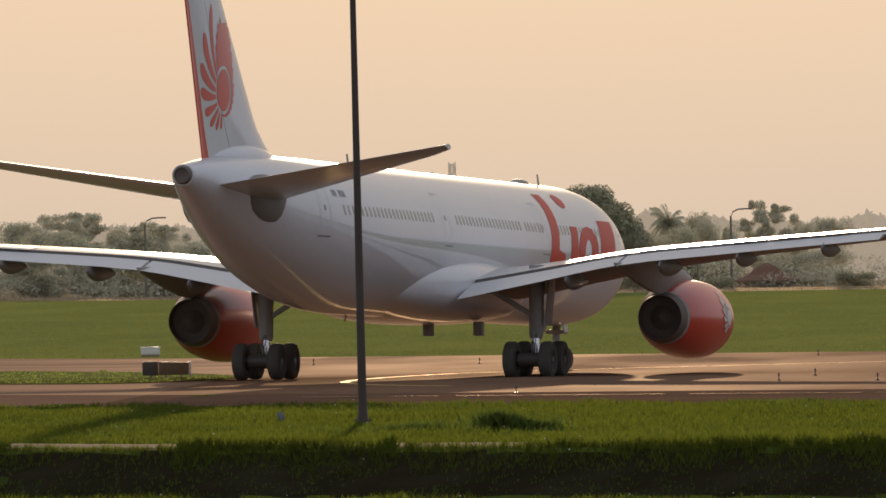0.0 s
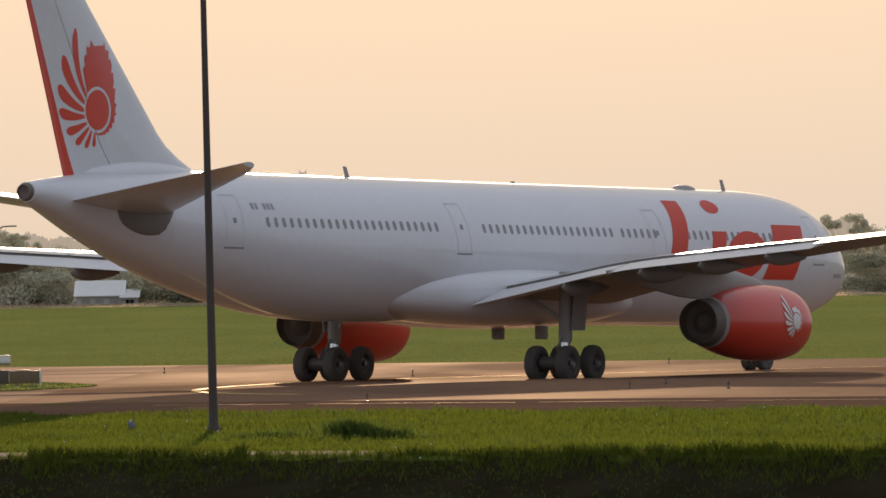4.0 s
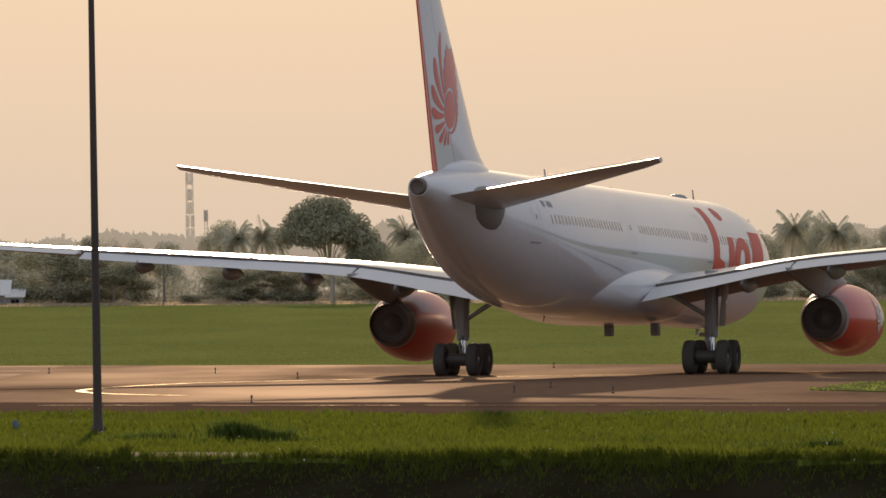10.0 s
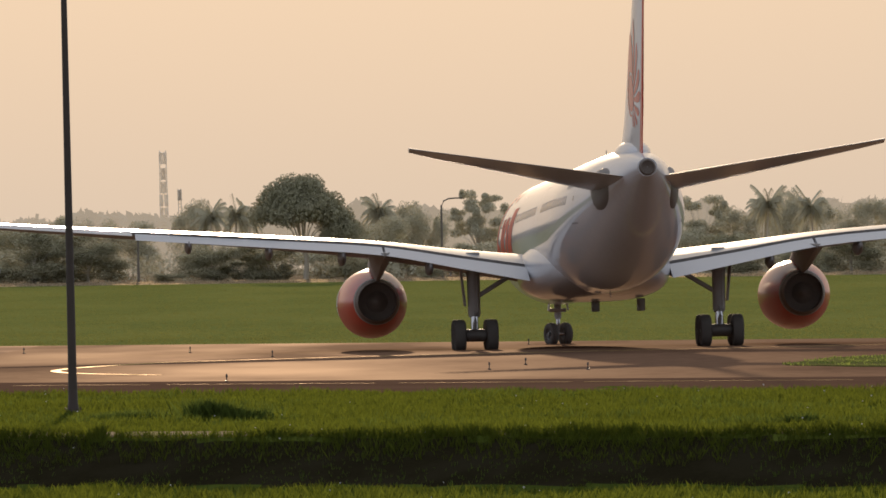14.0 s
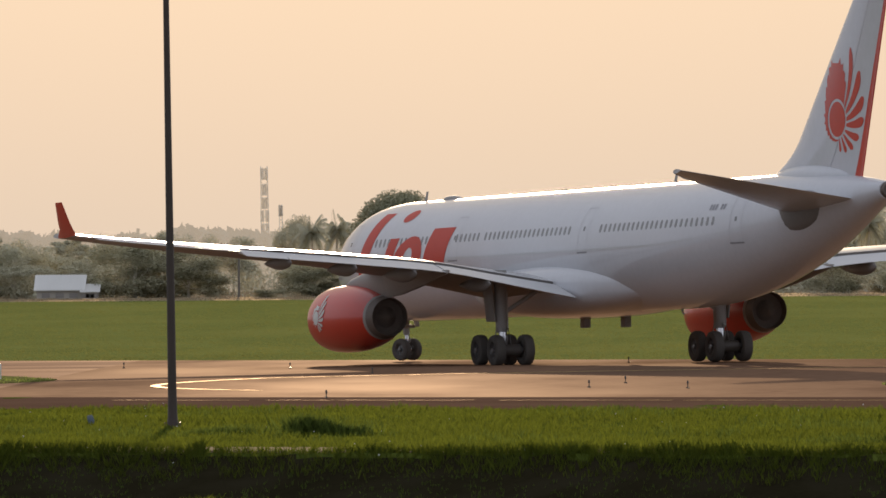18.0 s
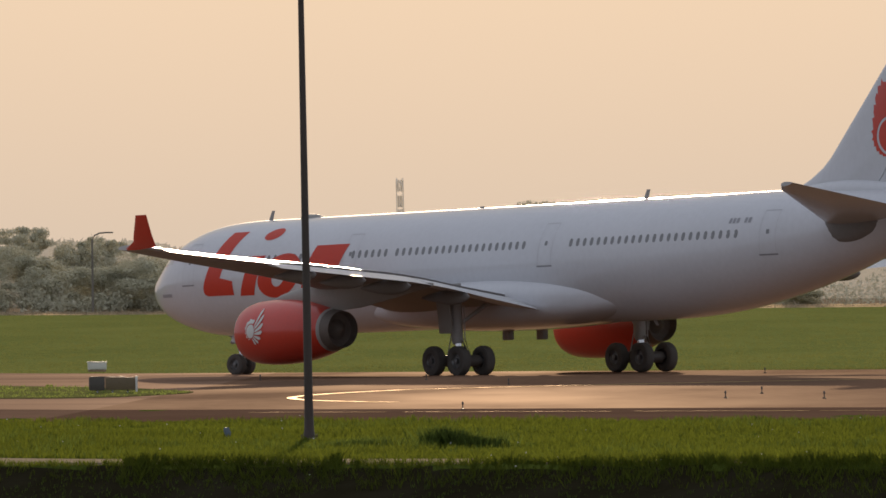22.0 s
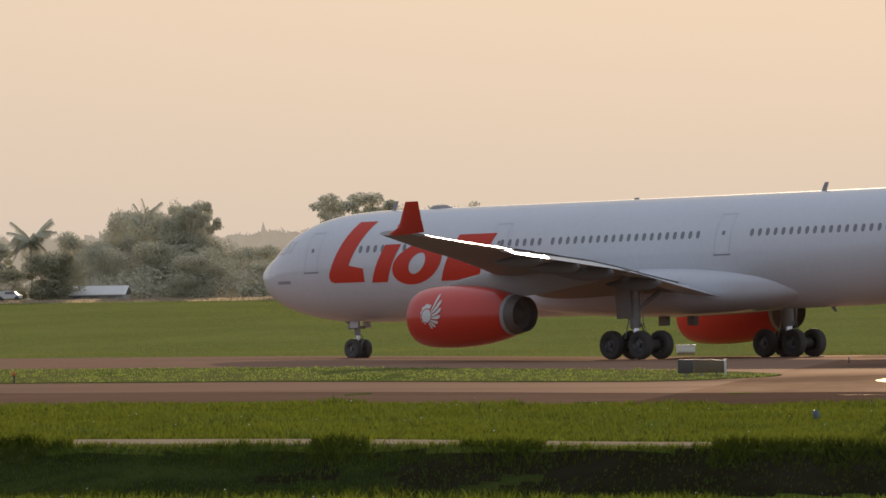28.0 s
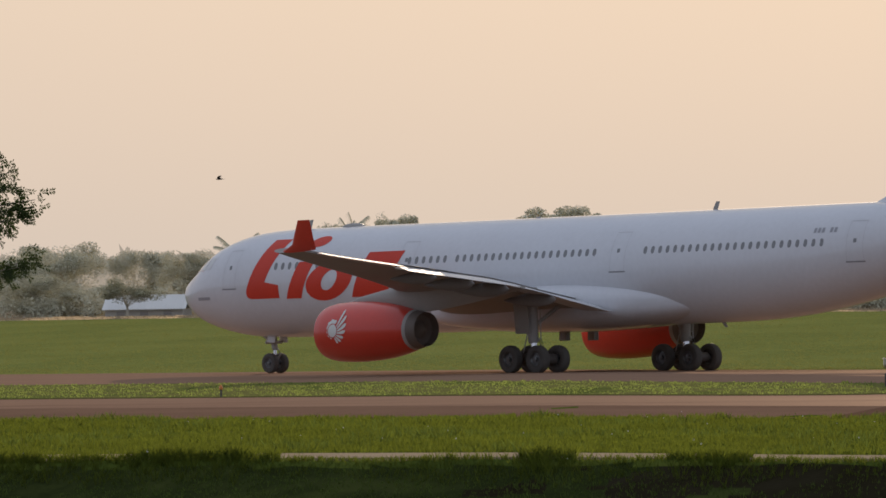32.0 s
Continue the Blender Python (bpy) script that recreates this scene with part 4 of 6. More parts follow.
for dy in (0.36, -0.36):
    wheel(25.375, dy, 0.525, 0.36)
bm = bmesh.new()
tube(bm, [(25.375, -0.3, 0.525), (25.375, 0.3, 0.525)], 0.08, 12)
tube(bm, [(25.375, 0, 0.5), (25.42, 0, 1.35)], 0.09, 14)
part("nose_gear_leg", bm, M_OLEO, airplane, "polished nose gear piston")
bm = bmesh.new()
tube(bm, [(25.4, 0, 1.2), (25.42, 0, 1.32), (25.55, 0, 2.4)], [0.12, 0.16, 0.17], 16)
tube(bm, [(25.45, 0, 1.5), (26.9, 0, 2.3)], 0.07, 10)
tube(bm, [(25.2, 0, 1.3), (24.95, 0, 1.0), (25.2, 0, 0.7)], 0.05, 8)
box(bm, (25.35, 0, 1.62), (0.3, 0.75, 0.16), 0.04)
tube(bm, [(25.6, 0.3, 1.62), (25.72, 0.3, 1.62)], 0.1, 12)
tube(bm, [(25.6, -0.3, 1.62), (25.72, -0.3, 1.62)], 0.1, 12)
part("nose_gear_strut", bm, M_GEAR, airplane, "grey nose gear strut with lamps and steering links")
for s in (1, -1):
    bm = bmesh.new()
    box(bm, (25.2, s * 0.42, 1.85), (0.6, 0.05, 0.5), 0.02, turn=pose(0, 0, 0, s * 8, 0, 0))
    part("nose_gear_door", bm, M_BELLY, airplane, "open nose gear door")

# ---- far trees: a few kinds, each a trunk with limbs and a crown of leaf clumps ----
rng = np.random.default_rng(7)


def leaf_cloud(blobs, per, size, droop_by=0.0, squash=1.0):
    """Small bent leaves over and inside a set of (x, y, z, rx, rz) clumps."""
    vs, fs = [], []
    for bx, by, bz, rx, rz in blobs:
        n = int(per * max(0.4, rx * 3.2))
        d = rng.normal(size=(n, 3))
        d /= np.linalg.norm(d, axis=1)[:, None]
        r = rng.uniform(0.2, 1.25, n) ** 0.6
        c = np.stack([bx + d[:, 0] * rx * r, by + d[:, 1] * rx * r, bz + d[:, 2] * rz * r - droop_by * r], 1)
        u = rng.normal(size=(n, 3))
        u /= np.linalg.norm(u, axis=1)[:, None]
        w = np.cross(u, rng.normal(size=(n, 3)))
        w /= np.linalg.norm(w, axis=1)[:, None]
        s = size * rng.uniform(0.6, 1.5, n)[:, None]
        k0 = len(vs)
        quad = np.stack([c - u * s, c + w * s * 0.55, c + u * s, c - w * s * 0.55], 1).reshape(-1, 3)
        quad[:, 2] *= squash
        vs += quad.tolist()
        fs += [(k0 + 4 * i, k0 + 4 * i + 1, k0 + 4 * i + 2, k0 + 4 * i + 3) for i in range(n)]
    return fitted(vs), fs


def fitted(vs):
    """Scales a crown so that it is one high and about one wide."""
    v = np.array(vs)
    v[:, 2] /= np.quantile(v[:, 2], 0.999)
    v[:, :2] /= 2 * np.quantile(np.abs(v[:, :2]), 0.995)
    return v.tolist()


def limbs(bm, blobs, fork, r):
    for bx, by, bz, rx, rz in blobs:
        mid = Vector((bx * 0.45, by * 0.45, fork + (bz - fork) * 0.55))
        tube(bm, [(0, 0, fork - 0.05), mid, (bx, by, bz)], [r * 0.55, r * 0.32, r * 0.12], 6, cap=False)


def kind_broad(seed, spread_x=0.36, low=0.1, n=26, per=330):
    rs = np.random.default_rng(seed)
    blobs = []
    for k in range(n):
        a, q = rs.uniform(0, 2 * math.pi), math.sqrt(rs.uniform(0, 1))
        h = rs.uniform(low, 0.88)
        fall = math.sqrt(max(0.05, 1 - ((h - 0.5) / 0.56) ** 2))
        r = rs.uniform(0.07, 0.17)
        blobs.append((spread_x * q * math.cos(a) * fall, spread_x * q * math.sin(a) * fall, h, r, r * rs.uniform(0.8, 1.2)))
    blobs.append((0, 0, 0.6, 0.25, 0.26))
    bm = bmesh.new()
    tube(bm, [(0, 0, -0.03), (0.01, 0, 0.2), (0, 0.01, 0.45)], [0.022, 0.017, 0.012], 8)
    limbs(bm, blobs[:9], 0.3, 0.016)
    return mesh_of("trunk", bm, M_HAZE_BARK), soup("crown", *leaf_cloud(blobs, per * 4, 0.014), M_LEAF)


def kind_big():
    blobs = []
    rs = np.random.default_rng(3)
    # one broad dome, lower towards one side, over a ragged flat base
    for k in range(64):
        a, q = 2.39996 * k, math.sqrt((k + 0.5) / 64)
        x = 0.36 * q * math.cos(a)
        r = rs.uniform(0.1, 0.14)
        top = 0.9 - r * 0.6 - 0.3 * q ** 3 - (0.2 * max(0, x / 0.36 - 0.25))
        blobs.append((x, 0.36 * q * math.sin(a), top - rs.uniform(0, 0.9) ** 1.5 * max(0.02, top - 0.5), r, r * 0.62))
    bm = bmesh.new()
    tube(bm, [(0.02, 0, -0.03), (0.03, 0, 0.2), (0, 0.01, 0.42)], [0.03, 0.022, 0.016], 8)
    limbs(bm, blobs[:40:3], 0.3, 0.018)
    return mesh_of("trunk", bm, M_HAZE_BARK), soup("crown", *leaf_cloud(blobs, 1500, 0.013), M_LEAF)


def kind_sparse(seed):
    """Open, tiered tree: bare crooked limbs with flat leaf tufts at their ends."""
    rs = np.random.default_rng(seed)
    blobs = []
    for k in range(30):
        a = rs.uniform(0, 2 * math.pi)
        h = rs.uniform(0.4, 0.97)
        q = rs.uniform(0.12, 0.46) * (1.15 - 0.5 * abs(h - 0.7))
        blobs.append((q * math.cos(a), q * math.sin(a), h, rs.uniform(0.06, 0.15), rs.uniform(0.03, 0.065)))
    blobs += [(rs.uniform(-0.2, 0.2), rs.uniform(-0.2, 0.2), rs.uniform(0.45, 0.65), 0.13, 0.08) for _ in range(4)]
    bm = bmesh.new()
    tube(bm, [(0, 0, -0.03), (0.01, 0, 0.25), (0, 0.01, 0.5)], [0.02, 0.016, 0.01], 8)
    limbs(bm, blobs, 0.34, 0.012)
    return mesh_of("trunk", bm, M_HAZE_BARK), soup("crown", *leaf_cloud(blobs, 1000, 0.016), M_LEAF)


def kind_palm(seed):
    rs = np.random.default_rng(seed)
    bm = bmesh.new()
    lean = rs.uniform(-0.1, 0.1)
    top = Vector((lean, 0, 0.8))
    tube(bm, [(0, 0, -0.03), (lean * 0.3, 0, 0.3), (lean * 0.75, 0, 0.6), top], [0.03, 0.024, 0.02, 0.02], 8)
    trunk = mesh_of("trunk", bm, M_HAZE_BARK)
    vs, fs = [], []
    for k in range(46):
        a = 2 * math.pi * k / 23 + rs.uniform(-0.2, 0.2)
        rise, reach, fall = rs.uniform(-0.08, 0.36), rs.uniform(0.26, 0.44), rs.uniform(0.1, 0.36)
        out = Vector((math.cos(a), math.sin(a), 0))
        sidev = Vector((-math.sin(a), math.cos(a), 0))
        for j in range(20):
            t = 0.1 + 0.9 * j / 19
            p = top + out * reach * t + Vector((0, 0, rise * t * 1.2 - fall * t * t))
            ln = 0.15 * (1 - 0.75 * abs(t - 0.4))
            for s in (1, -1):
                k0 = len(vs)
                tip = p + sidev * s * ln * 0.75 + out * ln * 0.35 + Vector((0, 0, -ln * 0.55))
                vs += [tuple(p - out * 0.018), tuple(p + out * 0.018), tuple(tip)]
                fs.append((k0, k0 + 1, k0 + 2))
        for s in (1, -1):
            for j in range(6):
                t0, t1 = j / 6, (j + 1) / 6
                p0 = top + out * reach * t0 + Vector((0, 0, rise * t0 * 1.2 - fall * t0 * t0))
                p1 = top + out * reach * t1 + Vector((0, 0, rise * t1 * 1.2 - fall * t1 * t1))
                k0 = len(vs)
                vs += [tuple(p0 + sidev * 0.01 * s), tuple(p1 + sidev * 0.008 * s), tuple(p1 - Vector((0, 0, 0.02))), tuple(p0 - Vector((0, 0, 0.02)))]
                fs.append((k0, k0 + 1, k0 + 2, k0 + 3))
    return trunk, soup("crown", vs, fs, M_PALM)


def kind_bush(seed):
    rs = np.random.default_rng(seed)
    blobs = [(rs.uniform(-0.34, 0.34), rs.uniform(-0.3, 0.3), rs.uniform(0.15, 0.65), rs.uniform(0.14, 0.22), rs.uniform(0.14, 0.26)) for _ in range(12)]
    bm = bmesh.new()
    limbs(bm, blobs[:6], 0.04, 0.02)
    return mesh_of("trunk", bm, M_HAZE_BARK), soup("crown", *leaf_cloud(blobs, 1400, 0.017), M_LEAF)


KINDS = {
    "broad": [kind_broad(11), kind_broad(12, 0.4, 0.08), kind_broad(13, 0.34, 0.12, 28), kind_broad(14, 0.38, 0.14, 30)],
    "big": [kind_big()], "sparse": [kind_sparse(21), kind_sparse(22), kind_sparse(23)],
    "palm": [kind_palm(31), kind_palm(32), kind_palm(33)], "bush": [kind_bush(41), kind_bush(42)], "small": [kind_broad(51, 0.4, 0.5, 14, 330)],
}
WORDS = {"broad": ("tree", "leafy green tree with haze painted into its leaf colour", "tree"), "big": ("tree", "large dark domed shade tree on the far verge", "tree"),
         "sparse": ("tree", "open crooked tree with leaf tufts at its limb ends", "tree"), "palm": ("palm_tree", "coconut palm with haze painted into its frond colour", "palm tree"),
         "bush": ("bush", "low rounded bush on the far verge", "bush"), "small": ("tree", "small flat-topped tree before a white shed", "tree")}
# place, height and width of each
TREES = {
    "big": [
        (-15.0, 1170, 11.2, 10.2),
    ],
    "broad": [
        (-42.1, 1180, 5.6, 10.8), (-10.5, 1168, 6.4, 5.5), (-31.2, 1340, 9.8, 4.9), (-25.3, 1190, 4.0, 6.9), (-19.8, 1195, 4.2, 6.9),
        (-13.5, 1190, 3.1, 6.2), (-8.6, 1200, 3.7, 6.9), (-2.3, 1200, 3.6, 7.5), (4.0, 1200, 3.9, 7.5), (10.0, 1200, 4.1, 6.9), (-4.3, 1360, 9.3, 5.0),
        (-1.1, 1360, 8.2, 5.0), (8.7, 1340, 7.9, 4.9), (12.3, 1350, 8.4, 5.7), (-42.9, 1500, 7.9, 7.1), (-47.6, 1500, 8.3, 5.5), (-52.3, 1500, 8.8, 6.3),
        (-58.6, 1500, 7.7, 7.1), (39.8, 1450, 8.6, 6.1), (47.0, 1460, 9.3, 6.1), (48.3, 1300, 8.1, 5.1), (52.4, 1300, 8.5, 4.8), (26.6, 1200, 5.2, 5.7),
        (31.6, 1200, 4.5, 6.3), (37.9, 1200, 3.8, 6.9), (43.6, 1200, 4.0, 6.9), (49.0, 1210, 4.6, 6.3), (45.1, 1400, 10.3, 5.9), (41.2, 1180, 3.4, 5.6),
        (-80.9, 1230, 8.6, 7.1), (-71.3, 1260, 8.1, 4.0), (-76.4, 1180, 5.7, 8.0), (-68.3, 1190, 5.0, 7.5), (-62.0, 1190, 5.0, 6.2), (-6.6, 1200, 6.8, 6.9),
        (-62.7, 1260, 6.9, 7.9), (-58.3, 1280, 5.9, 7.4), (-57.8, 1185, 3.7, 8.1), (-51.6, 1200, 4.0, 5.0), (-49.8, 1210, 3.7, 4.4), (-69.9, 1260, 7.5, 6.6),
        (-58.6, 1190, 5.8, 8.1), (-50.9, 1280, 6.6, 6.0), (-51.7, 1190, 4.8, 7.5), (-63.6, 1190, 5.0, 8.1), (-75.1, 1200, 7.4, 7.5), (-70.1, 1200, 6.1, 7.5),
        (-124.1, 1240, 11.0, 5.2), (-123.5, 1260, 6.9, 7.3), (-120.7, 1280, 5.9, 6.7), (-117.4, 1185, 4.7, 6.8), (-111.5, 1195, 4.1, 6.9), (-132.2, 1450, 6.8, 6.1),
        (-131.0, 1480, 7.7, 5.4), (-105.8, 1240, 7.9, 8.4), (-105.5, 1340, 10.8, 7.7), (-101.6, 1350, 11.3, 6.4), (-98.4, 1175, 6.1, 8.0), (-94.0, 1190, 5.6, 7.5),
        (-109.5, 1230, 4.7, 6.4), (-171.8, 1300, 8.7, 10.2), (-160.3, 1230, 7.4, 8.4), (-164.9, 1220, 6.9, 7.0), (-158.3, 1185, 4.8, 8.7), (-153.9, 1190, 3.5, 6.2),
        (-184.7, 1480, 8.5, 7.7), (-180.3, 1480, 8.2, 7.0), (-150.8, 1260, 7.4, 6.6), (-131.9, 1168, 5.2, 6.4), (-137.3, 1175, 3.4, 3.7), (-159.8, 1450, 8.7, 6.8),
        (-155.1, 1450, 9.0, 6.8), (-133.2, 1230, 6.2, 3.9), (-136.3, 1300, 10.5, 6.8), (-123.3, 1200, 6.3, 6.9), (-118.2, 1200, 5.6, 6.9), (-166.5, 1240, 8.0, 8.4),
        (-129.8, 1290, 10.0, 6.8), (-132.3, 1230, 6.5, 5.2), (-101.6, 1240, 10.0, 8.4), (-96.8, 1245, 9.7, 8.5), (-91.8, 1240, 9.0, 7.1), (-88.1, 1238, 7.9, 5.2),
        (-95.9, 1200, 5.8, 9.4), (-88.6, 1195, 5.1, 8.1), (-44.4, 1175, 5.8, 10.5), (-38.5, 1174, 4.3, 8.0), (-25.0, 1175, 3.7, 8.0), (-18.8, 1174, 3.9, 7.4),
        (31.6, 1175, 4.3, 6.8), (44.6, 1176, 4.6, 6.8), (-132.2, 1170, 5.3, 6.7), (-130.0, 1240, 9.6, 7.1), (-131.1, 1210, 5.8, 5.7), (-124.4, 1236, 8.1, 7.1),
    ],
    "bush": [
        (-29.6, 1160, 1.0, 3.9), (39.6, 1160, 0.6, 4.9), (38.2, 1165, 2.4, 5.5), (-1.1, 1162, 1.4, 3.3), (12.7, 1162, 1.8, 5.2), (-104.1, 1165, 1.7, 5.5),
        (-117.1, 1163, 2.2, 3.0),
    ],
    "palm": [
        (-28.1, 1330, 10.1, 4.2), (-25.7, 1350, 10.4, 4.2), (-24.2, 1360, 9.9, 3.6), (-8.0, 1350, 10.7, 4.9), (43.2, 1450, 11.0, 5.3), (49.0, 1450, 10.7, 6.1),
        (39.9, 1330, 10.9, 4.2), (45.9, 1330, 10.3, 4.2), (-141.9, 1235, 9.0, 5.5), (-134.1, 1290, 11.6, 4.7), (-138.1, 1330, 11.9, 4.2),
    ],
    "small": [
        (-145.9, 1163, 4.1, 6.8),
    ],
    "sparse": [
        (4.3, 1260, 10.0, 6.6), (29.6, 1230, 8.8, 6.1), (-74.9, 1250, 9.7, 8.5), (-67.7, 1280, 8.7, 6.0), (-57.2, 1300, 6.6, 6.1), (-67.8, 1270, 8.2, 6.0),
        (-55.2, 1270, 7.0, 6.0), (-75.6, 1240, 9.5, 7.1), (-70.9, 1260, 8.1, 5.9), (-123.9, 1235, 10.8, 7.1), (-104.9, 1230, 11.6, 10.6), (-149.2, 1260, 7.1, 5.9),
        (-126.1, 1260, 10.6, 6.6), (-132.0, 1330, 11.1, 4.2), (-108.7, 1280, 11.4, 7.4),
    ],
}
pick = random.Random(5)
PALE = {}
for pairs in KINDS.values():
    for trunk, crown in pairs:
        # paler crowns for the woods further back, haze put into the leaf colour
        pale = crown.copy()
        pale.materials[0] = M_HAZE_LEAF
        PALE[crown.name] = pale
for kind, rows in TREES.items():
    name, label, category = WORDS[kind]
    for i, (x, y, high, wide) in enumerate(rows):
        tree = tagged(new(name), label, category, group="far trees")
        base = ground_z(x, y) - 0.05
        stretch = 1.08 if kind != "palm" else 1.0
        if kind == "palm":
            wide *= 1.25
        tree.matrix_basis = Matrix.LocRotScale((x, y, base), Euler((0, 0, 0 if kind == "big" else pick.uniform(0, 6.28))), (wide * stretch, wide * stretch, high * (1.02 if kind != "palm" else 0.94)))
        trunk, crown = KINDS[kind][i % len(KINDS[kind])]
        place("trunk", trunk, tree, Matrix())
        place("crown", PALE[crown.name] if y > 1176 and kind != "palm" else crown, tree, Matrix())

# near tree whose twigs reach into the view
near_tree = tagged(new("near_tree"), "near tree with fine feathery green twigs", "tree")
near_tree.matrix_basis = pose(-35.6, 235, ground_z(-35.6, 235))
zb = ground_z(-35.6, 235)
bm = bmesh.new()
tube(bm, [(0, 0, -0.1), (0.1, 0, 2.2), (0.5, 0.1, 4.2), (0.8, 0.1, 6.2), (1.1, 0, 8.2)], [0.22, 0.18, 0.13, 0.09, 0.04], 10)
TIPS = []
rs = np.random.default_rng(77)
for k in range(34):
    if k < 12:
        tip = Vector(((2.6, 3.2, 3.6, 4.15, 4.1, 3.8, 3.4, 3.7, 3.95, 3.5, 3.95, 3.0)[k], rs.uniform(-0.5, 0.5), (7.35, 7.1, 6.8, 6.2, 6.05, 5.8, 5.55, 6.45, 4.75, 4.55, 4.85, 4.35)[k] - zb))
    else:
        a = rs.uniform(0.8, 5.5)
        tip = Vector((rs.uniform(1.2, 2.6) * math.cos(a), rs.uniform(1.2, 2.6) * math.sin(a), rs.uniform(4.5, 9)))
    root = Vector((0.5 + 0.02 * k, 0.1, min(8, max(3.2, tip.z - 1.0))))
    mid = (root + tip) / 2 + Vector((0, 0, 0.25))
    tube(bm, [root, mid, tip], [0.05, 0.03, 0.008], 5, cap=False)
    TIPS.append((mid, tip))
part("trunk", bm, M_BARK, near_tree)
vs, fs = [], []
for mid, tip in TIPS:
    for j in range(48):
        t = rs.uniform(0.05, 1.08)
        p = mid.lerp(tip, t) + Vector(rs.normal(0, 0.1, 3))
        d = ((tip - mid).normalized() + Vector(rs.normal(0, 0.55, 3)) + Vector((0, 0, -0.25))).normalized()
        q = d.cross(Vector((0, 1, 0.2))).normalized()
        ln = rs.uniform(0.14, 0.3)
        for i in range(7):
            for s in (1, -1):
                c = p + d * ln * i / 7
                e = c + q * s * rs.uniform(0.04, 0.085) + d * rs.uniform(0.01, 0.07) + Vector((0, 0, rs.normal(-0.012, 0.02)))
                k0 = len(vs)
                vs += [tuple(c), tuple((c + e) / 2 + d * 0.02), tuple(e), tuple((c + e) / 2 - d * 0.018)]
                fs.append((k0, k0 + 1, k0 + 2, k0 + 3))
crown = new("crown", soup("crown", vs, fs, M_NEARLEAF))
crown.parent = near_tree


# ---- grass ----
def grass(name, count, spot, high, wide, mat, label, blades=4, seed=1):
    rs = np.random.default_rng(seed)
    xy = spot(rs, count)
    z = np.array([ground_z(x, y) for x, y in xy]) if name != "island_grass" else np.array([0.07 + view_swell(x, y) for x, y in xy])
    n = len(xy) * blades
    c = np.repeat(np.column_stack([xy, z]), blades, 0)
    c[:, 0] += rs.normal(0, wide * 3, n)
    c[:, 1] += rs.normal(0, wide * 3, n)
    patch = np.repeat(np.array([0.75 + 0.5 * noise.noise((x * 0.35, y * 0.06, 2)) + 0.3 * noise.noise((x * 1.3, y * 0.3, 5)) for x, y in xy]), blades)
    h = high * rs.uniform(0.5, 1.25, n) * np.clip(patch, 0.3, 1.6)
    a = rs.uniform(0, 2 * np.pi, n)
    side = np.stack([np.cos(a), np.sin(a), np.zeros(n)], 1) * (wide * rs.uniform(0.6, 1.3, n))[:, None]
    lean = np.stack([rs.normal(0, 0.24, n) * h, rs.normal(0, 0.24, n) * h, h], 1)
    v = np.stack([c - side - [0, 0, 0.02], c + side - [0, 0, 0.02], c + lean * 0.55 + side * 0.7, c + lean * [1.25, 1.25, 1]], 1).reshape(-1, 3)
    me = bpy.data.meshes.new(name)
    me.vertices.add(len(v))
    me.vertices.foreach_set("co", v.ravel())
    me.loops.add(4 * n)
    me.loops.foreach_set("vertex_index", np.arange(4 * n))
    me.polygons.add(n)
    me.polygons.foreach_set("loop_start", np.arange(n) * 4)
    me.update(calc_edges=True)
    me.materials.append(mat)
    return tagged(new(name, me), label, "grass", kind="stuff")


def view_band(y0, y1):
    def spot(rs, n):
        y = rs.uniform(y0, y1, n)
        return np.column_stack([rs.uniform(-0.143, 0.047, n) * y, y])
    return spot


def verge(rs, n):
    p = view_band(236, 385)(rs, n * 2)
    keep = [(channel_line(x) + (-2.8 if -4.6 < x + 0.8 * noise.noise((y * 0.9, x, 3)) < 5.8 else path_reach(x) + 0.9) < y < near_edge(x) - 13.5 + 1.0 * noise.noise((x * 0.4, 0, 0))) for x, y in p]
    return p[np.array(keep)]


def bank_top(rs, n):
    p = view_band(212, 284)(rs, n * 3)
    keep = [(channel_line(x) - 5.4 + 1.0 * noise.noise((x * 0.3, 4, 0)) + 0.7 * noise.noise((x * 1.1, 1, 6)) + 2.4 * rs.random() ** 1.5 < y < channel_line(x) - 2.6) for x, y in p]
    return p[np.array(keep)]


def lip_fringe(rs, n):
    x = rs.uniform(-46, 13, n)
    gaps = np.array([noise.noise((v * 0.3, 7, 0)) + 0.4 * noise.noise((v * 0.9, 1, 0)) > (-0.5 if -10.9 < v < -7.6 or -4.6 < v < 6.4 or v < -28.5 else -0.1 if -22.4 < v < -21 or -18.7 < v < -16.7 else 0.2 if -7.6 <= v < 6.4 else -0.2 if v >= 6.4 else 0.42) for v in x])
    x = x[gaps]
    return np.column_stack([x, [channel_line(v) - 2.0 - abs(rs.normal(0, 1.2)) for v in x]])


def lower(rs, n):
    p = view_band(196, 262)(rs, n * 2)
    keep = [y < channel_line(x) - (8.0 if x < -12 else 10.4) + 0.8 * noise.noise((x * 0.5, 2, 2)) for x, y in p]
    return p[np.array(keep)]


def inside(p, ring):
    hit = False
    for (x0, y0), (x1, y1) in zip(ring, ring[1:] + ring[:1]):
        if (y0 > p[1]) != (y1 > p[1]) and p[0] < (x1 - x0) * (p[1] - y0) / (y1 - y0) + x0:
            hit = not hit
    return hit


def islands(rs, n):
    p = view_band(362, 560)(rs, n)
    return np.array([q for q in p if inside(q, ISLAND_A) or inside(q, ISLAND_B)])


grass("verge_grass", 46000, verge, 0.2, 0.012, M_GRASS, "sunlit green airfield grass before the taxiway", 5, 1)


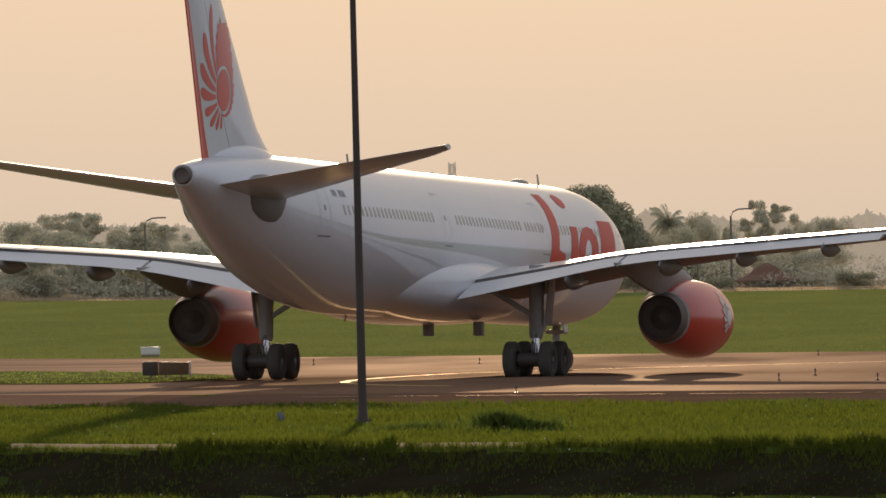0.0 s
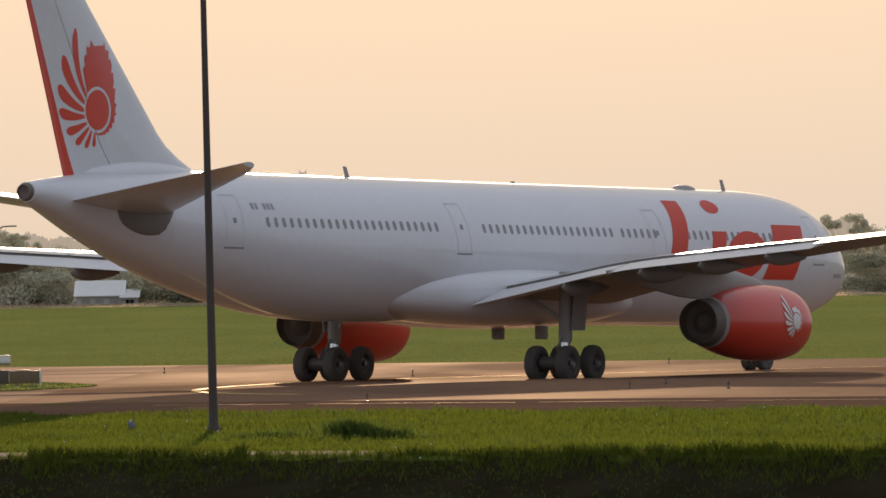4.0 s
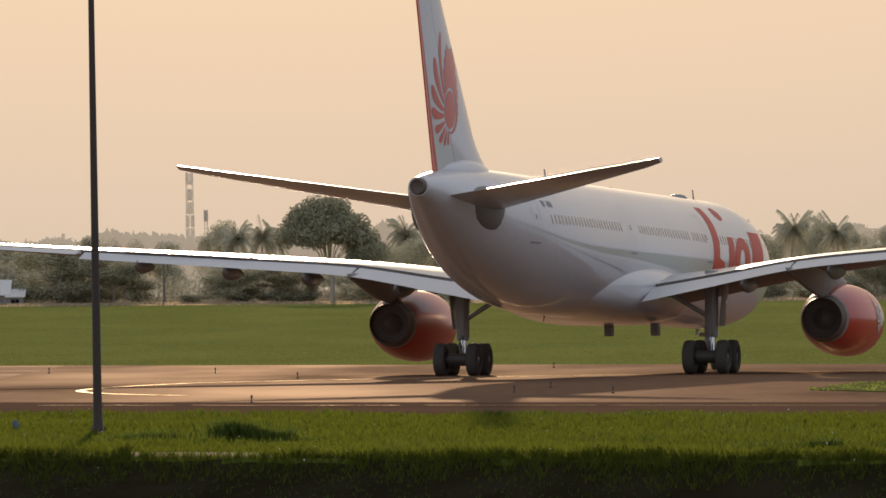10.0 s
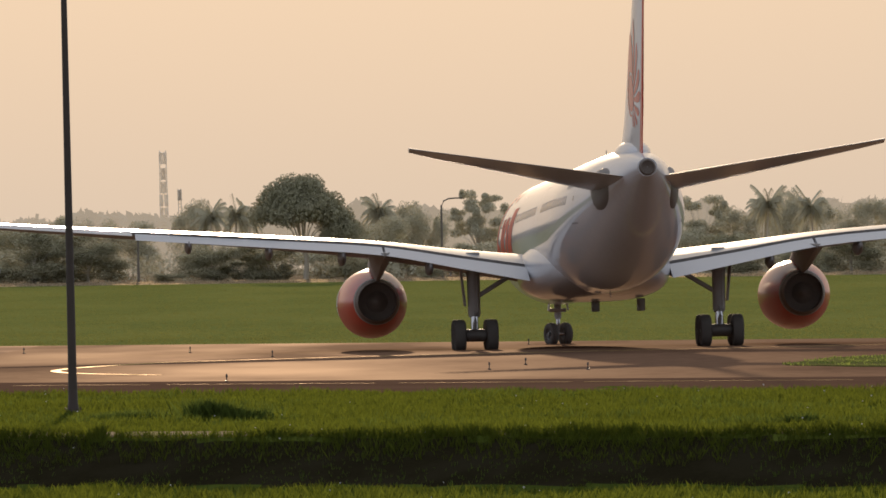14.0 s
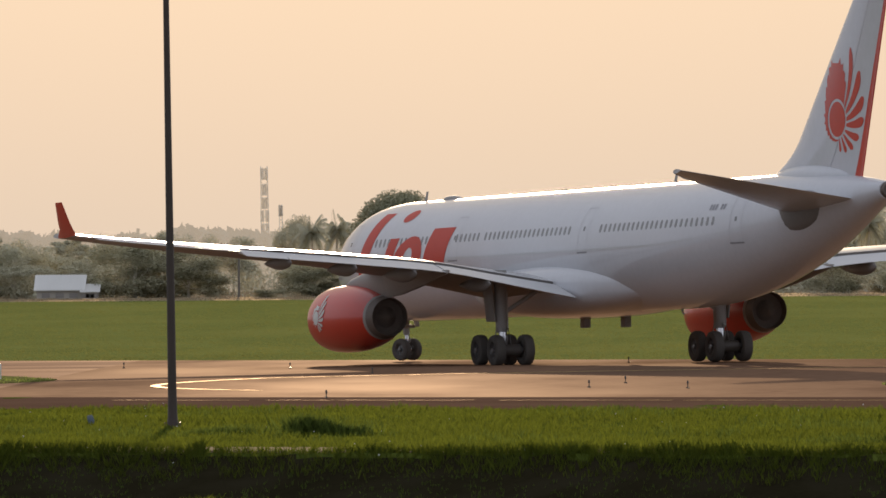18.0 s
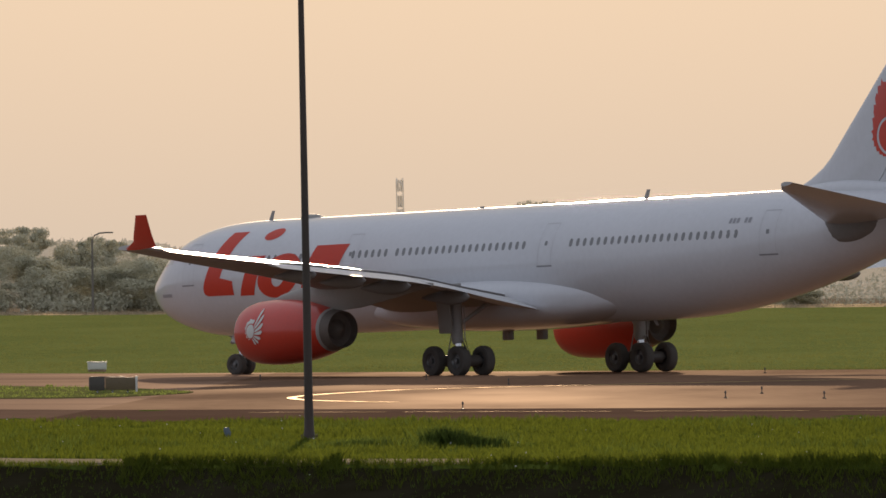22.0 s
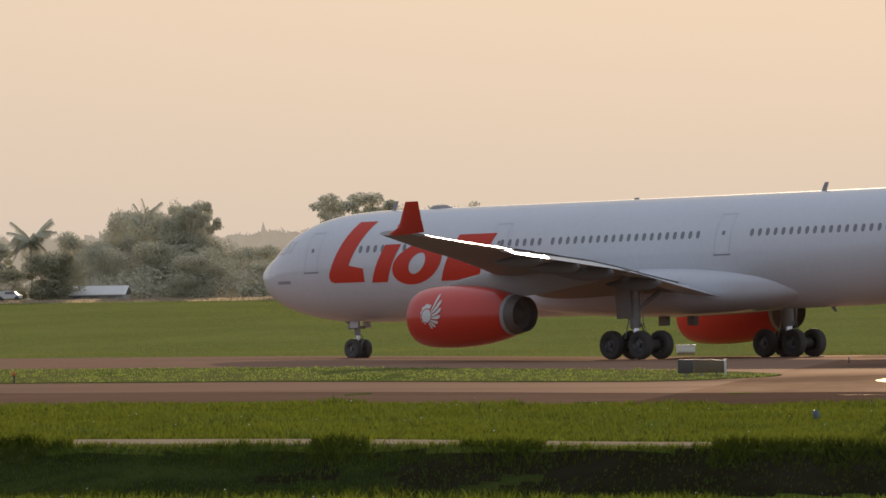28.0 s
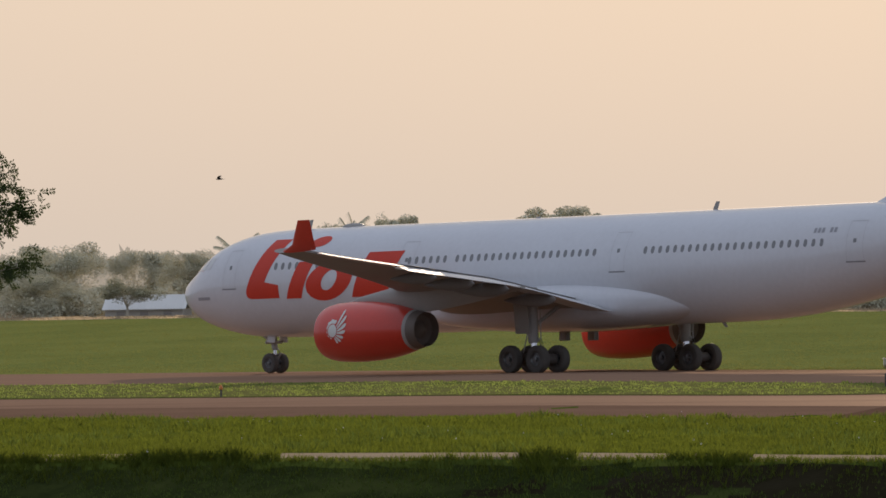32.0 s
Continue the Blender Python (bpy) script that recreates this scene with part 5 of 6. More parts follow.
def verge_tufts(rs, n):
    p = verge(rs, n)
    return p[np.array([noise.noise((x * 0.22, y * 0.05, 8)) + 0.5 * noise.noise((x * 0.8, y * 0.16, 3)) > 0.12 for x, y in p])]


grass("verge_weeds", 9000, verge_tufts, 0.27, 0.011, M_WEED, "darker tufts of weed scattered in the verge grass", 5, 21)
grass("bank_grass", 70000, bank_top, 0.2, 0.006, M_GRASS, "rough green grass on the shaded bank", 4, 2)
grass("tall_grass", 8000, lip_fringe, 0.4, 0.006, M_GRASS, "tall grass leaning over the drain lip", 5, 3)
grass("lower_grass", 16000, lower, 0.26, 0.01, M_GRASS, "sunlit grass at the foot of the bank", 4, 4)
grass("island_grass", 18000, islands, 0.09, 0.03, M_ISLE, "short patchy grass on the taxiway islands", 4, 5)


def meadow(rs, n):
    p = view_band(480, 1140)(rs, n * 2)
    keep = [y > far_edge(x) + 1.5 for x, y in p]
    return p[np.array(keep)]


grass("meadow_grass", 60000, meadow, 0.07, 0.04, M_MEADOW, "wide green meadow beyond the taxiway", 3, 6)


def bank_face(rs, n):
    p = view_band(212, 284)(rs, n * 3)
    keep = [(channel_line(x) - 8.4 < y < channel_line(x) - 3) and noise.noise((x * 0.25, y * 0.3, 9)) > (-0.45 if x < -13 else -0.1) for x, y in p]
    return p[np.array(keep)]


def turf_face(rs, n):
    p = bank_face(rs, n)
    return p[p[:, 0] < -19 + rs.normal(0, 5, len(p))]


def far_verge(rs, n):
    return np.column_stack([rs.uniform(-185, 70, n), rs.uniform(1146, 1159, n)])


grass("bank_weeds", 15000, bank_face, 0.12, 0.008, M_WEED, "sparse dark weeds on the bank's face", 4, 11)
# Bank turf takes the weed material in place of grass, to imitate shade.
grass("bank_turf", 34000, turf_face, 0.11, 0.008, M_WEED, "patchy bank turf in the weed colour, standing in for shade", 4, 13)
grass("dry_verge_grass", 9000, far_verge, 0.16, 0.07, M_DRYBLADES, "dry straw-coloured grass along the far verge", 4, 12)


# white seed heads and blossoms dotted in the grass
rs = np.random.default_rng(15)
vs, fs = [], []
for spot, count in ((verge, 60), (lower, 50), (lip_fringe, 50)):
    for x, y in spot(rs, count):
        z = ground_z(x, y) + rs.uniform(0.1, 0.26)
        s = rs.uniform(0.012, 0.026)
        k0 = len(vs)
        vs += [(x - s, y, z), (x, y - s, z), (x + s, y, z), (x, y + s, z), (x, y, z + s), (x, y, z - s)]
        fs += [tuple(k0 + i for i in f) for f in ((0, 1, 4), (1, 2, 4), (2, 3, 4), (3, 0, 4), (1, 0, 5), (2, 1, 5), (3, 2, 5), (0, 3, 5))]
tagged(new("blossom", soup("blossom", vs, fs, M_SIGNW)), "tiny white blossoms dotted in the grass", "blossom", kind="stuff")

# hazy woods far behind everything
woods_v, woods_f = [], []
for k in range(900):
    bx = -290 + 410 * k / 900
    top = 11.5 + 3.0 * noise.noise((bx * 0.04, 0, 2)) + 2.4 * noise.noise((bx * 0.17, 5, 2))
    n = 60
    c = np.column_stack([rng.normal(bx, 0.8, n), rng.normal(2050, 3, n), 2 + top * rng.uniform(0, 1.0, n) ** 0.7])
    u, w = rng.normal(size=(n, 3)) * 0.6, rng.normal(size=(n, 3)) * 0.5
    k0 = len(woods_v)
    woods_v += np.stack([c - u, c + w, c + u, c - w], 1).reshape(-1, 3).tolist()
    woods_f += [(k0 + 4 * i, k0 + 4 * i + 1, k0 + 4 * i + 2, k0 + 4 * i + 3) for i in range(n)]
tagged(new("backdrop", soup("backdrop", woods_v, woods_f, M_WOODS)), "pale line of far woods that glows to imitate haze", "far woods", kind="structure")

# scrub that fills the foot of the far trees
scrub = [(x + pick.uniform(-1, 1), 1186 + pick.uniform(-8, 10), ground_z(x, 1186) + pick.uniform(0.3, 2.2), pick.uniform(1.6, 3.2), pick.uniform(0.9, 2.0)) for x in np.arange(-180, 66, 1.5)]
vs, fs = [], []
for bx, by, bz, rx, rz in scrub:
    n = 260
    d = rng.normal(size=(n, 3))
    d /= np.linalg.norm(d, axis=1)[:, None]
    c = np.array([bx, by, bz]) + d * np.array([rx, rx, rz]) * (rng.uniform(0.3, 1.2, n) ** 0.6)[:, None]
    u, w = rng.normal(size=(n, 3)) * 0.11, rng.normal(size=(n, 3)) * 0.085
    k0 = len(vs)
    vs += np.stack([c - u, c + w, c + u, c - w], 1).reshape(-1, 3).tolist()
    fs += [(k0 + 4 * i, k0 + 4 * i + 1, k0 + 4 * i + 2, k0 + 4 * i + 3) for i in range(n)]
tagged(new("scrub", soup("scrub", vs, fs, M_HAZE_LEAF)), "low green scrub at the foot of the far trees", "scrub", kind="stuff")


def clump(name, x, y, wide, deep, high, count, label, seed):
    def spot(rs, n):
        return np.column_stack([x + rs.normal(0, wide / 3.2, n), y + rs.normal(0, deep / 3.2, n)])
    ob = grass(name, count, spot, high, 0.009, M_WEED, label, 5, seed)
    ob["category"] = "weed clump"
    del ob["kind"]


clump("weed_clump", -5.35, 267, 1.3, 1.0, 0.6, 700, "dark tussock of tall weeds in the grass", 8)
clump("weed_clump", -8.0, 268, 1.5, 1.2, 0.24, 260, "low dark weeds beside the lamp post", 9)
clump("weed_clump", 8.4, 243.5, 3.0, 0.8, 0.4, 200, "dark weeds along the drain", 10)

# ---- small things, from the camera outwards ----
bm = bmesh.new()
tube(bm, [(0, 0, 0.02), (0, 0, 0.3), (0, 0, 1.0), (0, 0, 7.5), (0, 0, 15)], [0.17, 0.13, 0.115, 0.092, 0.066], 24)
lamp = tagged(new("lamp_post"), "tall thin dark steel lamp post on the grass", "lamp post")
lamp.matrix_basis = pose(-9.8, 284.9, -0.02, 0, -0.42, 0)
part("pole", bm, M_STEEL, lamp)
bm = bmesh.new()
box(bm, (0, 0, 0.05), (0.42, 0.42, 0.06), 0.015)
part("base_plate", bm, M_STEEL, lamp)
for k in range(4):
    bm = bmesh.new()
    a = math.pi / 4 + k * math.pi / 2
    tube(bm, [(0.28 * math.cos(a), 0.28 * math.sin(a), 0.08), (0.28 * math.cos(a), 0.28 * math.sin(a), 0.17)], 0.025, 6)
    part("bolt", bm, M_STEEL, lamp)
bm = bmesh.new()
tube(bm, [(0, 0, 14.9), (0.5, 0, 15.4), (1.6, 0, 15.5)], [0.06, 0.05, 0.045], 10)
part("arm", bm, M_STEEL, lamp)
bm = bmesh.new()
box(bm, (1.85, 0, 15.5), (0.7, 0.26, 0.14), 0.05)
part("lamp_head", bm, M_GALV, lamp)

# taxiway guidance sign, seen from its back and end
sign = tagged(new("taxiway_sign"), "low dark taxiway sign box with a white end post", "sign")
sign.matrix_basis = pose(-22.45, 426.8, 0.07, 0, 0, 3)
bm = bmesh.new()
box(bm, (-0.62, 0, 0.36), (0.63, 0.3, 0.52), 0.03)
body = part("sign_box", bm, M_SIGN, sign)
bm = bmesh.new()
box(bm, (0.31, 0, 0.36), (1.2, 0.28, 0.5), 0.02)
part("face_panel", bm, material("faded_brown_face", (0.17, 0.125, 0.07), 0.5, vary=0.2, scale=3), sign, "faded brown face panel")
bm = bmesh.new()
box(bm, (0.95, -0.02, 0.34), (0.09, 0.34, 0.62), 0.01)
part("end_post", bm, M_SIGNW, sign, "white end post")
bm = bmesh.new()
box(bm, (-0.2, 0, 0.635), (1.4, 0.32, 0.025), 0.008)
part("lid", bm, M_SIGN, sign)
for x in (-0.6, 0.0, 0.6):
    bm = bmesh.new()
    tube(bm, [(x, 0, -0.02), (x, 0, 0.12)], 0.04, 8)
    part("leg", bm, M_GALV, sign)

cabinet = tagged(new("equipment_cabinet"), "small pale grey equipment cabinet on the far grass", "cabinet")
cabinet.matrix_basis = pose(-30.3, 561, 0.0, 0, 0, 6)
for name, c, s, m in (("body", (0, 0, 0.3), (0.96, 0.6, 0.36), M_SIGNW), ("lid", (0, 0, 0.505), (1.04, 0.68, 0.05), M_SIGNW), ("plinth", (0, 0, 0.06), (0.9, 0.55, 0.14), M_CONC), ("door", (0, -0.31, 0.3), (0.8, 0.02, 0.3), M_SIGNW)):
    bm = bmesh.new()
    box(bm, c, s, 0.012)
    part(name, bm, m, cabinet)

# a scrap of pale blue plastic caught in the grass
scrap = tagged(new("plastic_bag"), "crumpled pale blue plastic bag caught in the grass", "plastic bag")
scrap.matrix_basis = pose(-12.1, 288, 0.0)
bm = bmesh.new()
rows = []
for t in np.linspace(0, 1, 8):
    r = 0.02 + 0.075 * math.sin(math.pi * (0.1 + 0.75 * t))
    rows.append([Vector((r * math.cos(a) * (1 + 0.35 * noise.noise((t * 4, a, 0))) + 0.02 * math.sin(5 * t), 0.6 * r * math.sin(a), 0.02 + 0.3 * t)) for a in (2 * math.pi * k / 12 for k in range(12))])
loft(bm, rows)
part("bag", bm, material("pale_blue_plastic", (0.2, 0.25, 0.31), 0.4, vary=0.15, scale=6, through_light=0.5), scrap)

# edge lights on short stems
first = None
for x, y in ((-18.9, 486), (-11.2, 477), (-7.1, 447.5), (1.6, 380), (3.0, 395.5), (5.0, 374.5), (-7.1, 352.5), (3.9, 494)):
    if first is None:
        first = tagged(new("edge_light"), "small dark taxiway edge light on a stem", "edge light", group="taxiway edge lights")
        bm = bmesh.new()
        tube(bm, [(0, 0, 0), (0, 0, 0.04)], 0.06, 12)
        part("base", bm, M_SIGN, first)
        bm = bmesh.new()
        tube(bm, [(0, 0, 0.03), (0, 0, 0.17)], 0.018, 8)
        part("stem", bm, M_SIGN, first)
        bm = bmesh.new()
        lathe(bm, [(0.16, 0.032), (0.19, 0.036), (0.24, 0.03), (0.27, 0.015)], 12, "z", cap=True)
        part("lens", bm, M_SIGN, first)
        first.matrix_basis = pose(x, y, 0.03)
    else:
        copy_thing(first, pose(x, y, 0.03))
marker = tagged(new("marker_post"), "short dark marker post with an amber top", "marker post")
marker.matrix_basis = pose(-49.5, 424, 0.06 + view_swell(-49.5, 424))
bm = bmesh.new()
tube(bm, [(0, 0, 0), (0, 0, 0.3)], 0.04, 8)
part("stem", bm, M_SIGN, marker)
bm = bmesh.new()
lathe(bm, [(0.29, 0.07), (0.34, 0.08), (0.42, 0.07), (0.47, 0.03)], 12, "z", cap=True)
part("lens", bm, M_AMBER, marker, "amber lens")

# ---- far verge: street lamps, sheds, van, pavilion, masts ----
def street_lamp(x, y, high, arm):
    ob = tagged(new("street_lamp"), "thin grey street lamp with a curved arm", "street lamp", group="far street lamps")
    ob.matrix_basis = pose(x, y, ground_z(x, y) - 0.02)
    bm = bmesh.new()
    tube(bm, [(0, 0, 0), (0, 0, high * 0.92)], [0.14, 0.1], 8)
    part("pole", bm, M_LAMP, ob)
    if arm:
        bm = bmesh.new()
        tube(bm, [(0, 0, high * 0.9), (0.25, 0, high * 0.97), (0.8, 0, high), (1.5, 0, high + 0.05)], 0.08, 8)
        part("arm", bm, M_LAMP, ob)
        bm = bmesh.new()
        box(bm, (1.9, 0, high + 0.05), (0.8, 0.3, 0.16), 0.05)
        part("lamp_head", bm, M_LAMP, ob)


street_lamp(0.0, 1165, 8.6, True)
street_lamp(-32.8, 1165, 6.3, False)
street_lamp(-63.3, 1165, 8.6, True)


def shed(x, y, long, deep, eave, ridge, label, ribs=14):
    ob = tagged(new("shed"), label, "shed", group="far sheds")
    ob.matrix_basis = pose(x, y, ground_z(x, y) - 0.05)
    bm = bmesh.new()
    box(bm, (0, 0, eave / 2), (long, deep, eave))
    wall = part("wall", bm, M_WALL, ob)
    bm = bmesh.new()
    d = deep / 2 + 0.4
    loft(bm, [[Vector((s * (long / 2 + 0.3), -d, eave - 0.05)), Vector((s * (long / 2 + 0.3), 0, ridge)), Vector((s * (long / 2 + 0.3), d, eave - 0.05)), Vector((s * (long / 2 + 0.3), d, eave + 0.03)), Vector((s * (long / 2 + 0.3), 0, ridge + 0.08)), Vector((s * (long / 2 + 0.3), -d, eave + 0.03))] for s in (-1, 1)])
    roof = part("roof", bm, M_ROOF, ob, "white sheet-metal roof", smooth=False)
    for k in range(ribs):
        bm = bmesh.new()
        xx = -long / 2 + long * (k + 0.5) / ribs
        loft(bm, [[Vector((xx - 0.03, -d, eave + 0.04)), Vector((xx + 0.03, -d, eave + 0.04)), Vector((xx + 0.03, -d, eave + 0.09)), Vector((xx - 0.03, -d, eave + 0.09))],
                  [Vector((xx - 0.03, 0, ridge + 0.09)), Vector((xx + 0.03, 0, ridge + 0.09)), Vector((xx + 0.03, 0, ridge + 0.14)), Vector((xx - 0.03, 0, ridge + 0.14))]])
        part("roof_rib", bm, M_ROOF, roof, smooth=False)
    for k in range(3):
        bm = bmesh.new()
        box(bm, (-long * 0.3 + long * 0.3 * k, -deep / 2 - 0.02, eave * 0.45), (0.9, 0.06, eave * 0.5), 0.01)
        part("shutter", bm, M_UNDER, wall)


shed(-52.4, 1174, 5.0, 8, 1.0, 2.6, "low shed with a bright white metal roof")
shed(-49.1, 1172, 1.6, 5, 0.8, 1.6, "small white lean-to beside the shed", 5)
shed(-144.9, 1174, 8.6, 8, 0.8, 2.3, "long low shed with a white metal roof", 24)
shed(-127.7, 1174, 6.3, 7, 0.6, 1.5, "low grey-white metal-roofed shed", 16)

van = tagged(new("van"), "small white van parked on the far verge", "van")
van.matrix_basis = pose(-136.5, 1166, ground_z(-136.5, 1166))
bm = bmesh.new()
loft(bm, [[Vector((x, y0, z)) for x, z in ((-1.4, 0.3), (1.4, 0.3), (1.4, 0.62), (0.95, 0.72), (0.6, 1.1), (-1.35, 1.12), (-1.4, 0.8))] for y0 in (-0.7, 0.7)])
part("body", bm, M_SIGNW, van)
bm = bmesh.new()
loft(bm, [[Vector((x, y0, z)) for x, z in ((-0.4, 0.75), (0.75, 0.75), (0.52, 1.03), (-0.4, 1.03))] for y0 in (-0.71, -0.705)])
part("side_window", bm, M_GLASS, van)
for x in (-0.9, 0.9):
    for y in (-0.62, 0.62):
        bm = bmesh.new()
        lathe(bm, [(-0.09, 0.05), (-0.09, 0.27), (0.09, 0.27), (0.09, 0.05)], 14, "y", (x, y, 0.27), cap=True)
        part("wheel", bm, M_TYRE, van)

pavilion = tagged(new("pavilion"), "open pavilion with a hipped clay-tile roof", "pavilion")
pavilion.matrix_basis = pose(3.8, 1182, ground_z(3.8, 1182))
bm = bmesh.new()
loft(bm, [[Vector((sx * w, sy * w, z)) for sx, sy in ((1, 1), (-1, 1), (-1, -1), (1, -1))] for w, z in ((3.6, 0.75), (3.6, 0.85), (1.9, 1.55), (1.1, 2.35), (0.25, 2.75))])
part("roof", bm, M_TILE, pavilion, smooth=False)
for sx in (1, 0, -1):
    for sy in (1, -1):
        bm = bmesh.new()
        box(bm, (sx * 2.9, sy * 2.9, 0.4), (0.2, 0.2, 0.8), 0.02)
        part("post", bm, M_WALL, pavilion)
bm = bmesh.new()
box(bm, (0, 0, 0.1), (6.4, 6.4, 0.2), 0.03)
part("plinth", bm, M_CONC, pavilion)


def lattice_mast(x, y, high, wide, label, drums):
    ob = tagged(new("telecom_mast"), label, "telecom mast")
    ob.matrix_basis = pose(x, y, ground_z(x, y), 0, -0.6, 0)
    for sx in (1, -1):
        for sy in (1, -1):
            bm = bmesh.new()
            tube(bm, [(sx * wide / 2, sy * wide / 2, 0), (sx * wide * 0.38, sy * wide * 0.38, high)], 0.11, 6)
            part("leg", bm, M_MAST, ob)
    n = int(high / (wide * 0.9))
    for k in range(n):
        bm = bmesh.new()
        z0, z1 = high * k / n, high * (k + 1) / n
        w = wide * (0.5 - 0.12 * k / n)
        for s in (1, -1):
            tube(bm, [(-w, s * w, z0), (w, s * w, z1)], 0.06, 5)
            tube(bm, [(w, s * w, z0), (-w, s * w, z1)], 0.06, 5)
            tube(bm, [(s * w, -w, z0), (s * w, w, z1)], 0.06, 5)
        part("bracing", bm, M_MAST, ob)
    for z, r in drums:
        for k in range(6):
            a = k * math.pi / 3
            bm = bmesh.new()
            box(bm, (r * math.cos(a), r * math.sin(a), z), (0.5, 0.4, 2.6), 0.08, turn=pose(0, 0, 0, 0, 0, math.degrees(a)))
            part("antenna_panel", bm, M_MAST, ob)


lattice_mast(-61.5, 2400, 27.6, 1.9, "distant lattice telecom mast with antenna panels", ((25.9, 0.62), (22.4, 0.5), (19.4, 0.55), (16.5, 0.75), (13.6, 0.7)))
lattice_mast(-62.8, 2600, 20.5, 0.9, "more distant thin lattice mast", ((19.0, 0.35),))

# birds
def bird(label):
    ob = tagged(new("bird"), label, "bird")
    bm = bmesh.new()
    loft(bm, [[Vector((x, r * math.cos(a), r * 0.8 * math.sin(a))) for a in (2 * math.pi * k / 10 for k in range(10))] for x, r in ((0.09, 0.003), (0.075, 0.014), (0.055, 0.02), (0.02, 0.026), (-0.03, 0.022), (-0.07, 0.01), (-0.1, 0.006))])
    part("body", bm, M_BIRD, ob)
    bm = bmesh.new()
    loft(bm, [[Vector((-0.08, 0.008, 0)), Vector((-0.08, -0.008, 0)), Vector((-0.08, 0, 0.006))], [Vector((-0.15, 0.03, 0)), Vector((-0.15, -0.03, 0)), Vector((-0.13, 0, 0.004))]])
    part("tail", bm, M_BIRD, ob)
    wings = []
    for s in (1, -1):
        bm = bmesh.new()
        rings = []
        for t in np.linspace(0, 1, 6):
            c, y = 0.075 * (1 - t) ** 0.6 + 0.006, 0.015 + 0.17 * t
            x0 = 0.045 + 0.03 * math.sin(t * 2.2) - 0.1 * t * t
            rings.append([Vector((x0, s * y, 0.0)), Vector((x0 - c * 0.5, s * y, 0.006 * (1 - t) + 0.001)), Vector((x0 - c, s * y, 0.0)), Vector((x0 - c * 0.5, s * y, -0.003))])
        loft(bm, rings)
        wings.append((part("wing", bm, M_BIRD, ob), s))
    return ob, wings


BIRDS = [bird("small dark swallow in flight over the grass"), bird("small dark bird gliding over the field")]

